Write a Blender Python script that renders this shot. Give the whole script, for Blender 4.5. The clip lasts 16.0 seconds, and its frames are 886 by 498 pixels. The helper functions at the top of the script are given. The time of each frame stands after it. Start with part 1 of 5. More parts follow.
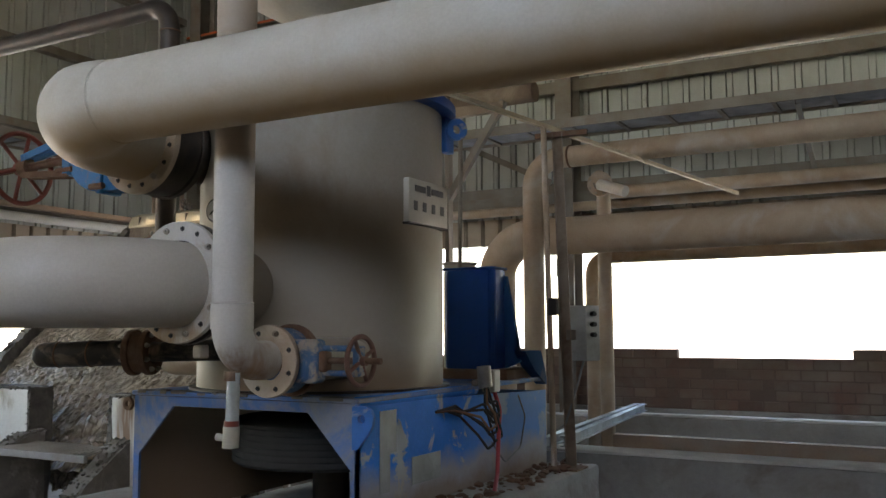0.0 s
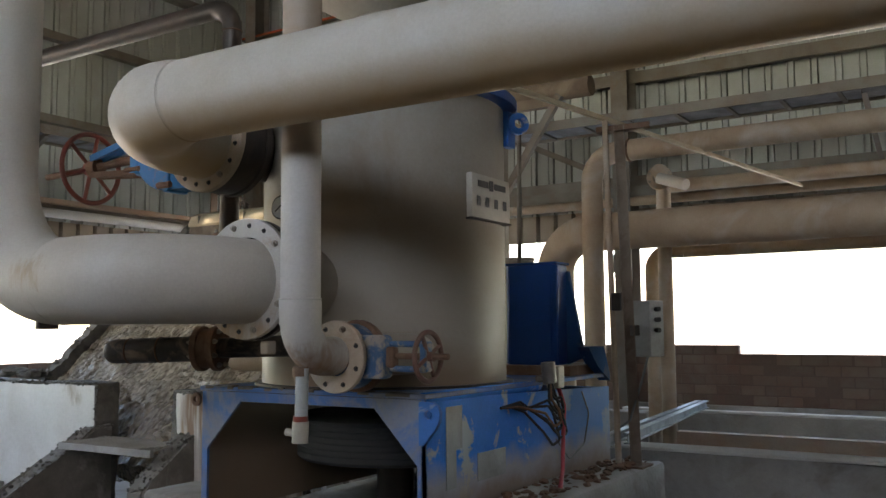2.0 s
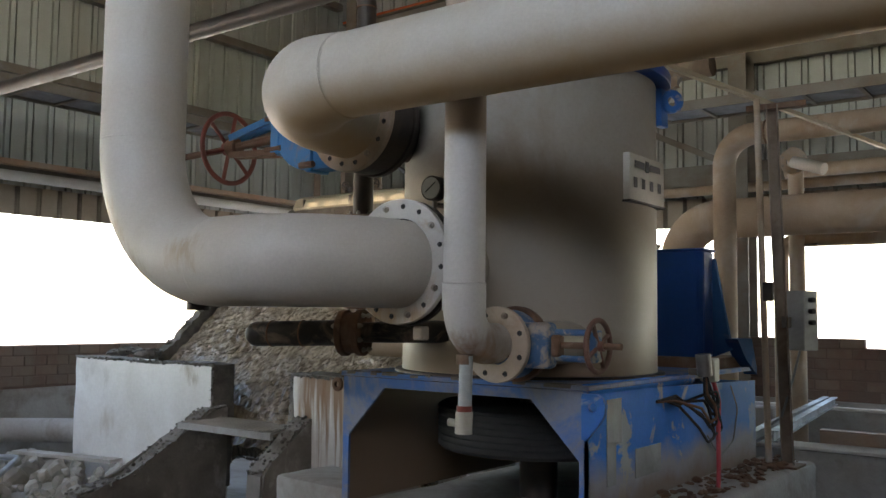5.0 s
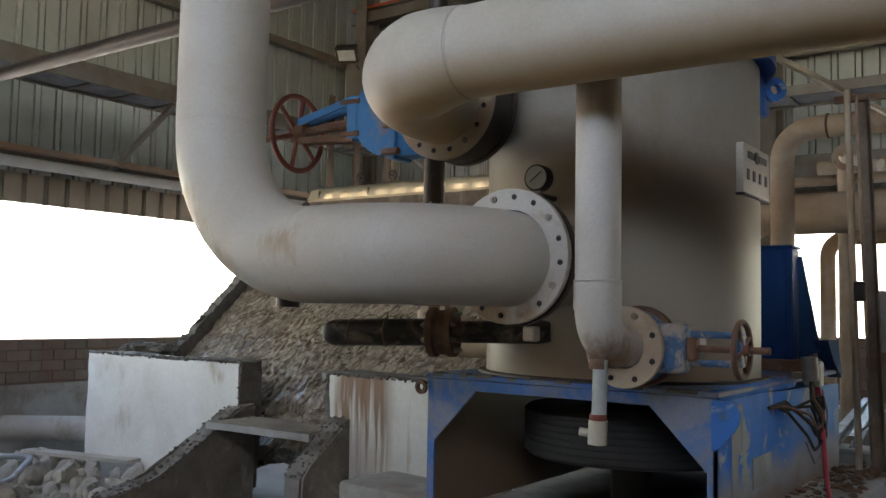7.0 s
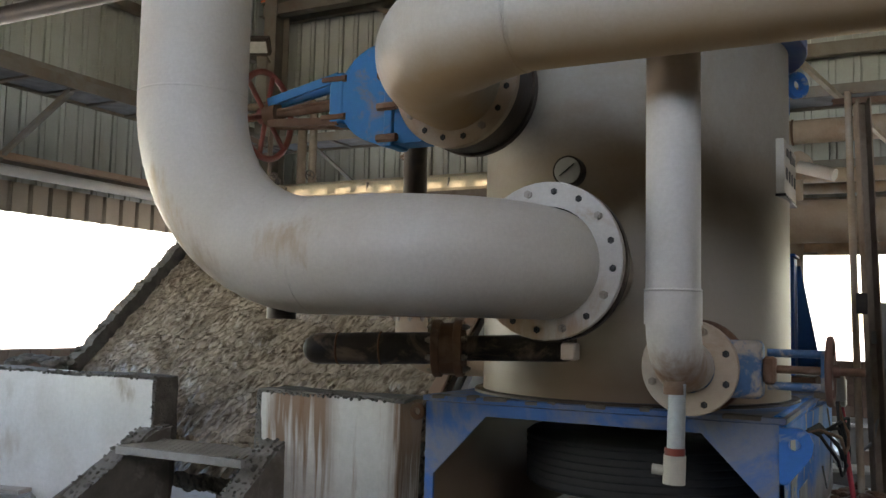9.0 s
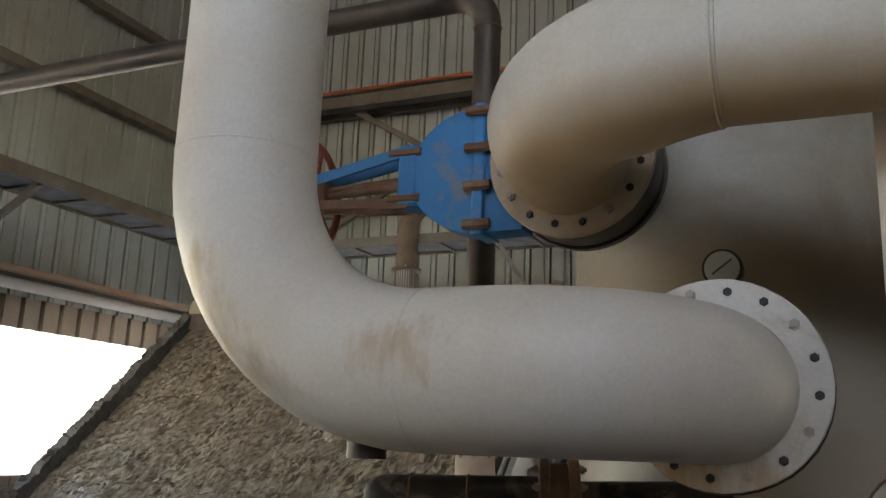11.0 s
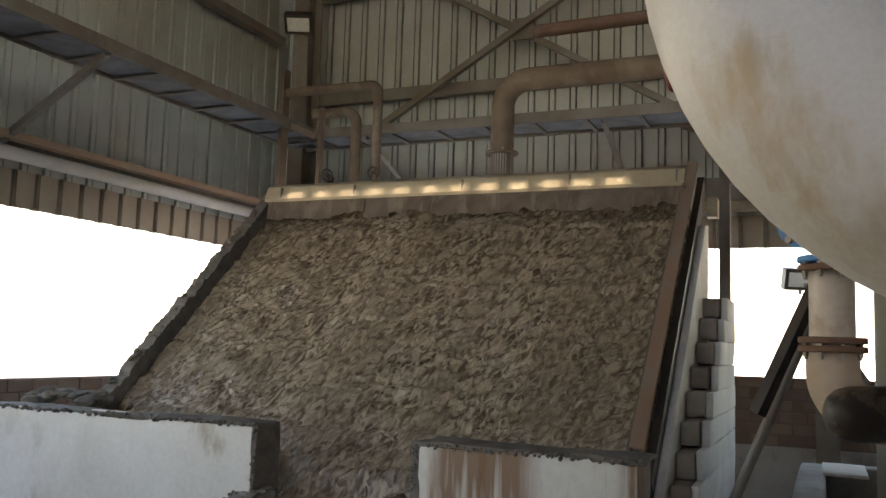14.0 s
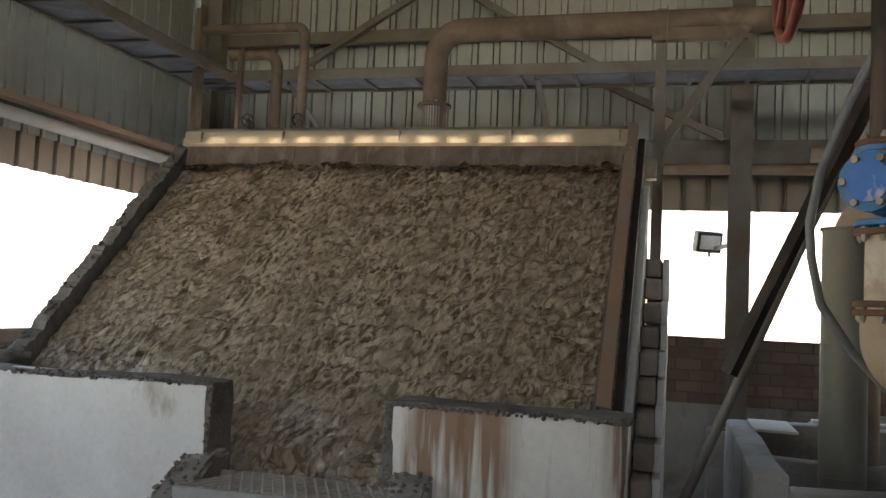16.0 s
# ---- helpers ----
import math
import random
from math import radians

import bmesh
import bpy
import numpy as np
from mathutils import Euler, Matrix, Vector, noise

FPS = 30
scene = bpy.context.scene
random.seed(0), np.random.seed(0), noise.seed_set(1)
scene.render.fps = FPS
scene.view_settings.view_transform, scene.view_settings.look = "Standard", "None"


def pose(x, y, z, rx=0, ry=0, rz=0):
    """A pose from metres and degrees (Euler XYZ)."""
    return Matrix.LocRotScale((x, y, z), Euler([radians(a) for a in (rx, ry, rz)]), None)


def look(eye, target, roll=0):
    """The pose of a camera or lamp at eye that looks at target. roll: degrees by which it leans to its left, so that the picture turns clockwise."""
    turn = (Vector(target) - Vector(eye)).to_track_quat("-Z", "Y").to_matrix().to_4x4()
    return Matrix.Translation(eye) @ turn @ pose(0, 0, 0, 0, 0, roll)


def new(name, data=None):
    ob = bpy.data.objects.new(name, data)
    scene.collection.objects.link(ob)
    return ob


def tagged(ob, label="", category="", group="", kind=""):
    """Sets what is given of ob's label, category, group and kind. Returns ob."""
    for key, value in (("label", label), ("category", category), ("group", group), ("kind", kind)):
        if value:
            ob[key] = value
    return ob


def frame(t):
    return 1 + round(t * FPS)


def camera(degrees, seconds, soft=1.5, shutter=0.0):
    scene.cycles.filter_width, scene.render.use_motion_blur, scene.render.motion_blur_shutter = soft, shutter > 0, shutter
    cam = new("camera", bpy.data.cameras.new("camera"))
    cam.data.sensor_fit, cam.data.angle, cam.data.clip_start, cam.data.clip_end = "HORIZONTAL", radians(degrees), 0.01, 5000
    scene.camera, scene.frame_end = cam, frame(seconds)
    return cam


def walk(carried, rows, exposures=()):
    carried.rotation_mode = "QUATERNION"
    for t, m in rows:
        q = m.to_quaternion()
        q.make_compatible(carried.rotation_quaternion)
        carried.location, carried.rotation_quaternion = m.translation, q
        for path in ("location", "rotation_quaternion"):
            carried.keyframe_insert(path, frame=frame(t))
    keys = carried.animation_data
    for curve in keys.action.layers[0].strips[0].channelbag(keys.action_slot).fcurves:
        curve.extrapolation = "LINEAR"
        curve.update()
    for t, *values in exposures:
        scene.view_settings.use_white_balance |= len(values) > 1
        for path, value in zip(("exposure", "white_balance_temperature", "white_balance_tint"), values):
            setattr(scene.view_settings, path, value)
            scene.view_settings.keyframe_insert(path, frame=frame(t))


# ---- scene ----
cam = camera(53.0, 16.0)
METRES, EYE, TILT, LEAN, TURN = 4.6, 1.77, 0.0, 0.0, 28.9
ROWS = [
    (0.0, 0.0, 0.0, 0.0, 0.02, 5.33, 0.24),
    (0.5, -0.0042, -0.0017, -0.0005, 0.08, 5.3, 0.43),
    (1.0, -0.0084, -0.002, -0.001, 0.58, 5.15, -0.04),
    (1.5, -0.0126, 0.0018, -0.0009, 1.68, 5.13, 0.11),
    (2.0, -0.0134, 0.0039, -0.0013, 3.28, 5.16, 0.39),
    (2.5, -0.0146, 0.0061, -0.0018, 3.95, 5.25, 0.51),
    (3.0, -0.0214, 0.0096, -0.001, 4.66, 5.47, 0.77),
    (3.5, -0.0306, 0.0237, 0.0008, 5.36, 5.95, 0.71),
    (4.0, -0.0385, 0.0322, -0.0, 6.2, 5.85, 0.49),
    (4.5, -0.0557, 0.0386, -0.0012, 7.45, 4.78, -0.88),
    (5.0, -0.0883, 0.0352, -0.0014, 8.17, 4.3, -0.65),
    (7.5, -0.2369, 0.0941, 0.0007, 4.99, 3.54, -1.5),
    (8.0, -0.2672, 0.113, -0.0023, 3.19, 2.11, -1.67),
    (8.5, -0.2957, 0.1445, 0.0013, 3.1, 2.59, -0.5),
    (9.0, -0.3215, 0.1844, 0.0017, -1.4, 4.68, -1.32),
    (11.5, -0.4418, 0.3835, 0.0075, -5.78, 12.96, -2.98),
    (12.0, -0.4674, 0.4215, 0.0047, -6.17, 5.22, -3.63),
    (12.5, -0.4932, 0.4532, 0.006, -5.42, 5.45, -3.87),
    (13.0, -0.536, 0.4788, 0.0027, -4.66, 5.57, -4.19),
    (13.5, -0.5845, 0.5017, 0.002, -5.35, 5.68, -2.2),
    (14.0, -0.6245, 0.5277, 0.0031, -5.73, 6.14, -1.79),
    (14.5, -0.6588, 0.5386, 0.0037, -7.17, 6.74, -2.18),
    (15.0, -0.6976, 0.5435, 0.0054, -11.78, 7.02, -1.41),
    (15.5, -0.7206, 0.5548, 0.0003, -14.96, 3.86, -2.3),
    (16.0, -0.733, 0.5864, 0.0005, -14.32, 3.6, -2.61),
]
walk(cam, [(t, pose(0, 0, EYE, TILT, LEAN, TURN) @ pose(METRES * x, METRES * y, METRES * z, 90 + pitch, roll, yaw)) for t, x, y, z, yaw, pitch, roll in ROWS],
     exposures=[(0.0, 3.08, 7900, 11), (9.0, 3.10, 7900, 11), (12.0, 3.12, 8300, 12), (14.0, 2.9, 8300, 13), (15.0, 2.9, 8300, 13), (15.5, 3.0, 8300, 13), (16.0, 2.85, 8300, 13)])

# ---- world, sun, exposure ----
world = bpy.data.worlds.new("overcast_sky")
scene.world = world
world.use_nodes = True
wn = world.node_tree.nodes
sky = wn.new("ShaderNodeTexSky")
sky.sky_type, sky.sun_disc = "NISHITA", False
sky.sun_elevation, sky.sun_rotation = radians(49.5), radians(147.5)
sky.air_density, sky.dust_density = 1.0, 1.0
world.node_tree.links.new(sky.outputs["Color"], wn["Background"].inputs["Color"])
wn["Background"].inputs["Strength"].default_value = 0.15
sun_data = bpy.data.lights.new("sun", "SUN")
sun_data.energy, sun_data.angle, sun_data.color = 4.0, radians(0.9), (1.0, 0.96, 0.90)
sun = new("sun", sun_data)
SUN_DIR = Vector((0.35, -0.55, 0.76))
sun.matrix_world = look(SUN_DIR * 30, (0, 0, 0))


# ---- materials ----
def node_mat(name):
    m = bpy.data.materials.new(name)
    m.use_nodes = True
    return m, m.node_tree.nodes, m.node_tree.links, m.node_tree.nodes["Principled BSDF"]


def ramp(nodes, links, src, lo, hi, c0=(0, 0, 0, 1), c1=(1, 1, 1, 1)):
    r = nodes.new("ShaderNodeValToRGB")
    r.color_ramp.elements[0].position, r.color_ramp.elements[1].position = lo, hi
    r.color_ramp.elements[0].color, r.color_ramp.elements[1].color = c0, c1
    links.new(src, r.inputs["Fac"])
    return r.outputs["Color"]


def noise_tex(nodes, links, scale, detail=5, stretch=(1, 1, 1), rough=0.6, distort=0.0):
    co = nodes.new("ShaderNodeNewGeometry")
    mp = nodes.new("ShaderNodeMapping")
    mp.inputs["Scale"].default_value = stretch
    links.new(co.outputs["Position"], mp.inputs["Vector"])
    n = nodes.new("ShaderNodeTexNoise")
    n.inputs["Scale"].default_value, n.inputs["Detail"].default_value = scale, detail
    n.inputs["Roughness"].default_value, n.inputs["Distortion"].default_value = rough, distort
    links.new(mp.outputs["Vector"], n.inputs["Vector"])
    return n.outputs["Fac"]


def mixed(nodes, links, fac, a, b, mode="MIX"):
    m = nodes.new("ShaderNodeMix")
    m.data_type, m.blend_type = "RGBA", mode
    for sock, v in ((m.inputs[0], fac), (m.inputs[6], a), (m.inputs[7], b)):
        if isinstance(v, (float, int)):
            sock.default_value = v
        elif isinstance(v, tuple):
            sock.default_value = (*v, 1)
        else:
            links.new(v, sock)
    return m.outputs[2]


def surf(name, base, other, scale=3.0, rough=0.6, metal=0.0, bump=0.15, grain=60.0,
         stain=None, stain_scale=1.5, stain_lo=0.5, stain_hi=0.7, stretch=(1, 1, 1), rand=0.0, spec=0.4, bands=(), spots=()):
    """A worn surface: two colours by large noise, a fine grain, and stains of a third colour."""
    m, n, l, b = node_mat(name)
    big = ramp(n, l, noise_tex(n, l, scale, 6, distort=0.4), 0.35, 0.68)
    col = mixed(n, l, big, base, other)
    fine = noise_tex(n, l, grain, 3)
    col = mixed(n, l, 0.12, col, ramp(n, l, fine, 0.3, 0.7, (0.25, 0.25, 0.25, 1), (1, 1, 1, 1)), "MULTIPLY")
    if stain:
        sm = ramp(n, l, noise_tex(n, l, stain_scale, 8, stretch, 0.65, 0.6), stain_lo, stain_hi)
        col = mixed(n, l, sm, col, stain)
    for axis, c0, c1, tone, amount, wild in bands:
        # tone along one direction, for wear and painted shade, its border broken by noise
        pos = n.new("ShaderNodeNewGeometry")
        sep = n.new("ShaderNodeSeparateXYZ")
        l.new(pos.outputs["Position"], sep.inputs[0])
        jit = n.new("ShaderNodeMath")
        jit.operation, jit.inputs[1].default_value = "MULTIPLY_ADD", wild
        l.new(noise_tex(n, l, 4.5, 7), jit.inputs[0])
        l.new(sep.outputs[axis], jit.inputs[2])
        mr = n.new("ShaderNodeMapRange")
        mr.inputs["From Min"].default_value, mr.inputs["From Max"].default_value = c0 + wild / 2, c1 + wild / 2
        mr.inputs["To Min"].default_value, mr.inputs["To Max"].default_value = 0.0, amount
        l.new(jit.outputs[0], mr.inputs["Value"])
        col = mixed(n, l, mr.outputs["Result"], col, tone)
    for at, rad, tone, amount in spots:
        # a scuff or rust mark with a ragged border
        pos = n.new("ShaderNodeNewGeometry")
        dist = n.new("ShaderNodeVectorMath")
        dist.operation, dist.inputs[1].default_value = "DISTANCE", at
        l.new(pos.outputs["Position"], dist.inputs[0])
        jit = n.new("ShaderNodeMath")
        jit.operation, jit.inputs[1].default_value = "MULTIPLY_ADD", rad * 3.0
        l.new(noise_tex(n, l, 2.2 / rad, 6, (1, 1, 0.3)), jit.inputs[0])
        l.new(dist.outputs["Value"], jit.inputs[2])
        mr = n.new("ShaderNodeMapRange")
        mr.inputs["From Min"].default_value, mr.inputs["From Max"].default_value = rad * 2.6, rad * 1.6
        mr.inputs["To Min"].default_value, mr.inputs["To Max"].default_value = 0.0, amount
        l.new(jit.outputs[0], mr.inputs["Value"])
        col = mixed(n, l, mr.outputs["Result"], col, tone)
    if rand:
        oi = n.new("ShaderNodeObjectInfo")
        col = mixed(n, l, rand, col, ramp(n, l, oi.outputs["Random"], 0, 1, (0.35, 0.33, 0.32, 1), (1.25, 1.15, 1.1, 1)), "MULTIPLY")
    l.new(col, b.inputs["Base Color"])
    rr = n.new("ShaderNodeMapRange")
    rr.inputs["To Min"].default_value, rr.inputs["To Max"].default_value = max(rough - 0.12, 0.05), min(rough + 0.15, 1)
    l.new(big, rr.inputs["Value"])
    l.new(rr.outputs["Result"], b.inputs["Roughness"])
    b.inputs["Metallic"].default_value = metal
    b.inputs["Specular IOR Level"].default_value = spec
    if bump:
        bp = n.new("ShaderNodeBump")
        bp.inputs["Strength"].default_value, bp.inputs["Distance"].default_value = bump, 0.01
        l.new(fine, bp.inputs["Height"])
        l.new(bp.outputs["Normal"], b.inputs["Normal"])
    return m


WHITE = surf("dusty_white_paint", (0.57, 0.555, 0.53), (0.50, 0.47, 0.425), 2.2, 0.55, bump=0.05, grain=90,
             stain=(0.36, 0.25, 0.15), stain_scale=1.6, stain_lo=0.60, stain_hi=0.80)
WHITE_F = surf("rust_marked_flange_paint", (0.53, 0.51, 0.475), (0.46, 0.43, 0.385), 4, 0.6, bump=0.06, grain=90,
               stain=(0.36, 0.25, 0.15), stain_scale=5, stain_lo=0.60, stain_hi=0.80,
               spots=[((-2.83, 2.66, 1.77), 0.17, (0.33, 0.19, 0.09), 0.8), ((-2.62, 2.66, 1.76), 0.06, (0.33, 0.19, 0.09), 0.6)])
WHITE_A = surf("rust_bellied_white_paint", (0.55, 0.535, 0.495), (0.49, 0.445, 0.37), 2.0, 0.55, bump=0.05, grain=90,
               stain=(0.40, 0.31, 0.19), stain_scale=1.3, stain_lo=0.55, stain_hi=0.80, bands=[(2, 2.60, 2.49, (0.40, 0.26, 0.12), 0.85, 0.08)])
WHITE_C = surf("brown_topped_white_paint", (0.57, 0.555, 0.53), (0.50, 0.47, 0.425), 2.0, 0.55, bump=0.05, grain=90,
               stain=(0.40, 0.30, 0.2), stain_scale=2, stain_lo=0.6, stain_hi=0.8,
               bands=[(2, 2.40, 2.43, (0.30, 0.19, 0.105), 0.6, 0.03), (2, 1.62, 1.56, (0.30, 0.17, 0.08), 0.7, 0.05)],
               spots=[((-2.28, 2.50, 1.60), 0.12, (0.22, 0.11, 0.05), 0.9), ((-2.28, 2.62, 1.60), 0.13, (0.30, 0.17, 0.08), 0.8)])
WHITE_B = surf("scuffed_white_paint", (0.575, 0.55, 0.505), (0.52, 0.475, 0.41), 1.8, 0.5, bump=0.05, grain=90,
               stain=(0.33, 0.235, 0.15), stain_scale=3.4, stain_lo=0.60, stain_hi=0.76, stretch=(1, 1, 0.45),
               bands=[(2, 1.86, 1.78, (0.33, 0.24, 0.15), 0.55, 0.10)],
               spots=[((-3.235, 2.03, 2.0), 0.075, (0.36, 0.25, 0.14), 0.65), ((-3.33, 2.03, 2.0), 0.06, (0.38, 0.27, 0.16), 0.55),
                      ((-2.81, 2.05, 2.03), 0.06, (0.25, 0.18, 0.11), 0.8), ((-2.90, 2.04, 2.06), 0.045, (0.25, 0.18, 0.11), 0.8),
                      ((-3.62, 2.06, 1.92), 0.10, (0.33, 0.25, 0.17), 0.6), ((-3.78, 2.04, 2.2), 0.05, (0.3, 0.24, 0.18), 0.6),
                      ((-3.81, 2.034, 2.16), 0.09, (0.42, 0.30, 0.16), 0.7), ((-3.74, 2.042, 2.07), 0.08, (0.40, 0.28, 0.15), 0.7), ((-3.72, 2.05, 1.96), 0.08, (0.42, 0.30, 0.17), 0.6)])
BLUE_SIDE = surf("scraped_blue_paint", (0.018, 0.22, 0.74), (0.022, 0.20, 0.64), 3, 0.55, bump=0.06, spec=0.12,
                 stain=(0.36, 0.39, 0.42), stain_scale=3.4, stain_lo=0.58, stain_hi=0.61,
                 bands=[(1, 3.9, 4.35, (0.15, 0.26, 0.44), 0.55, 0.5), (2, 1.22, 1.12, (0.36, 0.31, 0.26), 0.85, 0.2), (2, 1.11, 1.03, (0.22, 0.14, 0.09), 0.7, 0.22)])
RUSTY_WHITE = surf("rust_dusted_white_paint", (0.52, 0.46, 0.39), (0.42, 0.31, 0.21), 2.0, 0.65, bump=0.08,
                   stain=(0.26, 0.13, 0.06), stain_scale=3, stain_lo=0.55, stain_hi=0.75)
TAN = surf("tan_dusted_pipe", (0.40, 0.305, 0.22), (0.31, 0.215, 0.145), 2.5, 0.7, bump=0.06,
           stain=(0.44, 0.40, 0.36), stain_scale=1.2, stain_lo=0.5, stain_hi=0.7)
TAN_DARK = surf("rust_brown_dusted_pipe", (0.19, 0.135, 0.095), (0.13, 0.092, 0.068), 3, 0.75, bump=0.1,
                stain=(0.27, 0.215, 0.16), stain_scale=2.2, stain_lo=0.52, stain_hi=0.74)
# brown at z 2.05-2.43 paints in the inlet pipe's shadow; the foot's is rust
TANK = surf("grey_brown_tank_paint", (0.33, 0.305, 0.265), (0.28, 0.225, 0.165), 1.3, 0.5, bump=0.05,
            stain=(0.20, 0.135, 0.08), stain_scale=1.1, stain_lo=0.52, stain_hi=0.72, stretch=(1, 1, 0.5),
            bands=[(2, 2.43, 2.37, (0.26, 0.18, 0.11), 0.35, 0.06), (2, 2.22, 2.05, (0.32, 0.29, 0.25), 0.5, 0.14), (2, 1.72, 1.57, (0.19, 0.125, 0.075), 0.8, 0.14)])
BLUE = surf("worn_blue_paint", (0.02, 0.16, 0.52), (0.03, 0.15, 0.42), 3, 0.5, bump=0.05,
            stain=(0.33, 0.34, 0.36), stain_scale=3.2, stain_lo=0.56, stain_hi=0.60)
BLUE_PALE = surf("faded_blue_paint", (0.20, 0.23, 0.31), (0.19, 0.19, 0.20), 3.5, 0.6, bump=0.1,
                 stain=(0.05, 0.15, 0.40), stain_scale=4.5, stain_lo=0.41, stain_hi=0.56)
BLUE_MID = surf("chalky_blue_paint", (0.02, 0.075, 0.19), (0.03, 0.085, 0.18), 3.5, 0.9, bump=0.06, spec=0.03,
                stain=(0.10, 0.12, 0.16), stain_scale=4, stain_lo=0.55, stain_hi=0.7)
BLUE_FLAKE = surf("flaking_blue_paint", (0.04, 0.12, 0.25), (0.07, 0.12, 0.19), 9, 0.6, bump=0.5, grain=40,
                  stain=(0.33, 0.28, 0.23), stain_scale=14, stain_lo=0.50, stain_hi=0.62)
DARK_SHEET = surf("dark_wall_sheet", (0.13, 0.125, 0.115), (0.10, 0.095, 0.085), 1.0, 0.7, bump=0.03)
WET_CONCRETE = surf("wet_stained_concrete", (0.24, 0.215, 0.185), (0.14, 0.12, 0.10), 2.4, 0.7, bump=0.4, grain=35,
                    stain=(0.40, 0.38, 0.345), stain_scale=2.2, stain_lo=0.55, stain_hi=0.72)
KHAKI = surf("khaki_grey_paint", (0.27, 0.25, 0.21), (0.22, 0.20, 0.165), 1.4, 0.6, bump=0.04)
BLUE_VALVE = surf("valve_blue_paint", (0.014, 0.16, 0.40), (0.02, 0.17, 0.36), 5, 0.5, bump=0.04,
                  stain=(0.20, 0.15, 0.10), stain_scale=7, stain_lo=0.56, stain_hi=0.74)
BLUE_DARK = surf("dark_blue_paint", (0.006, 0.055, 0.20), (0.008, 0.06, 0.24), 3, 0.5, bump=0.03, spec=0.2)
RUST = surf("rusty_steel", (0.17, 0.085, 0.045), (0.11, 0.065, 0.045), 5, 0.8, bump=0.3,
            stain=(0.24, 0.17, 0.12), stain_scale=7, stain_lo=0.5, stain_hi=0.8)
BLACK_RUST = surf("blackened_steel", (0.03, 0.026, 0.023), (0.07, 0.05, 0.04), 6, 0.45, metal=0.3, bump=0.1)
DARK = surf("black_rubber", (0.022, 0.022, 0.021), (0.03, 0.028, 0.026), 8, 0.8, bump=0.1)
STEEL = surf("dull_steel", (0.30, 0.28, 0.26), (0.20, 0.17, 0.15), 6, 0.45, metal=0.8, bump=0.05)
GREY_STEEL = surf("grey_painted_steel", (0.195, 0.18, 0.16), (0.15, 0.125, 0.10), 2.5, 0.6, bump=0.08,
                  stain=(0.16, 0.11, 0.075), stain_scale=3, stain_lo=0.5, stain_hi=0.75)
SOOTY = surf("sooty_rusted_pipe", (0.045, 0.034, 0.028), (0.022, 0.018, 0.016), 5, 0.5, metal=0.2, bump=0.2,
             stain=(0.26, 0.19, 0.14), stain_scale=6, stain_lo=0.52, stain_hi=0.72)
GALV = surf("galvanised_steel", (0.33, 0.335, 0.34), (0.24, 0.235, 0.23), 4, 0.5, metal=0.4, bump=0.05)
POST_STEEL = surf("dust_browned_steel", (0.27, 0.205, 0.155), (0.19, 0.145, 0.11), 4, 0.75, bump=0.1,
                  stain=(0.15, 0.09, 0.055), stain_scale=5, stain_lo=0.5, stain_hi=0.7)
RED = surf("dull_red_paint", (0.22, 0.045, 0.03), (0.13, 0.04, 0.03), 6, 0.5, bump=0.1)
ORANGE = surf("orange_plastic", (0.6, 0.12, 0.03), (0.5, 0.1, 0.03), 6, 0.5, bump=0.02)
BROWN_WOOD = surf("brown_flashing", (0.36, 0.215, 0.14), (0.33, 0.26, 0.205), 3, 0.7, bump=0.15)
SHEET = surf("dusty_wall_sheet", (0.42, 0.445, 0.43), (0.34, 0.345, 0.315), 0.8, 0.55, bump=0.03,
             stain=(0.28, 0.245, 0.195), stain_scale=0.7, stain_lo=0.54, stain_hi=0.78, stretch=(1, 1, 0.35))
SHEET_LOW = surf("tan_wall_sheet", (0.34, 0.29, 0.23), (0.27, 0.21, 0.16), 1.2, 0.6, bump=0.03)
CONCRETE = surf("grey_concrete", (0.38, 0.36, 0.335), (0.29, 0.27, 0.245), 2.0, 0.85, bump=0.35, grain=35,
                stain=(0.16, 0.125, 0.10), stain_scale=1.6, stain_lo=0.5, stain_hi=0.72)
WHITEWASH = surf("whitewashed_plaster", (0.75, 0.73, 0.69), (0.64, 0.60, 0.545), 1.6, 0.85, bump=0.25, grain=30,
                 stain=(0.36, 0.31, 0.25), stain_scale=1.8, stain_lo=0.58, stain_hi=0.80, stretch=(1, 1, 0.5),
                 spots=[((-6.80, 4.75, 1.28), 0.10, (0.36, 0.30, 0.22), 0.75), ((-6.74, 4.75, 1.20), 0.07, (0.36, 0.30, 0.22), 0.7), ((-8.0, 4.75, 0.75), 0.12, (0.42, 0.34, 0.25), 0.5)])
STAINED = surf("rust_streaked_plaster", (0.70, 0.67, 0.62), (0.60, 0.56, 0.50), 1.6, 0.85, bump=0.25, grain=30,
               stain=(0.30, 0.18, 0.10), stain_scale=9, stain_lo=0.53, stain_hi=0.72, stretch=(1, 1, 0.09))


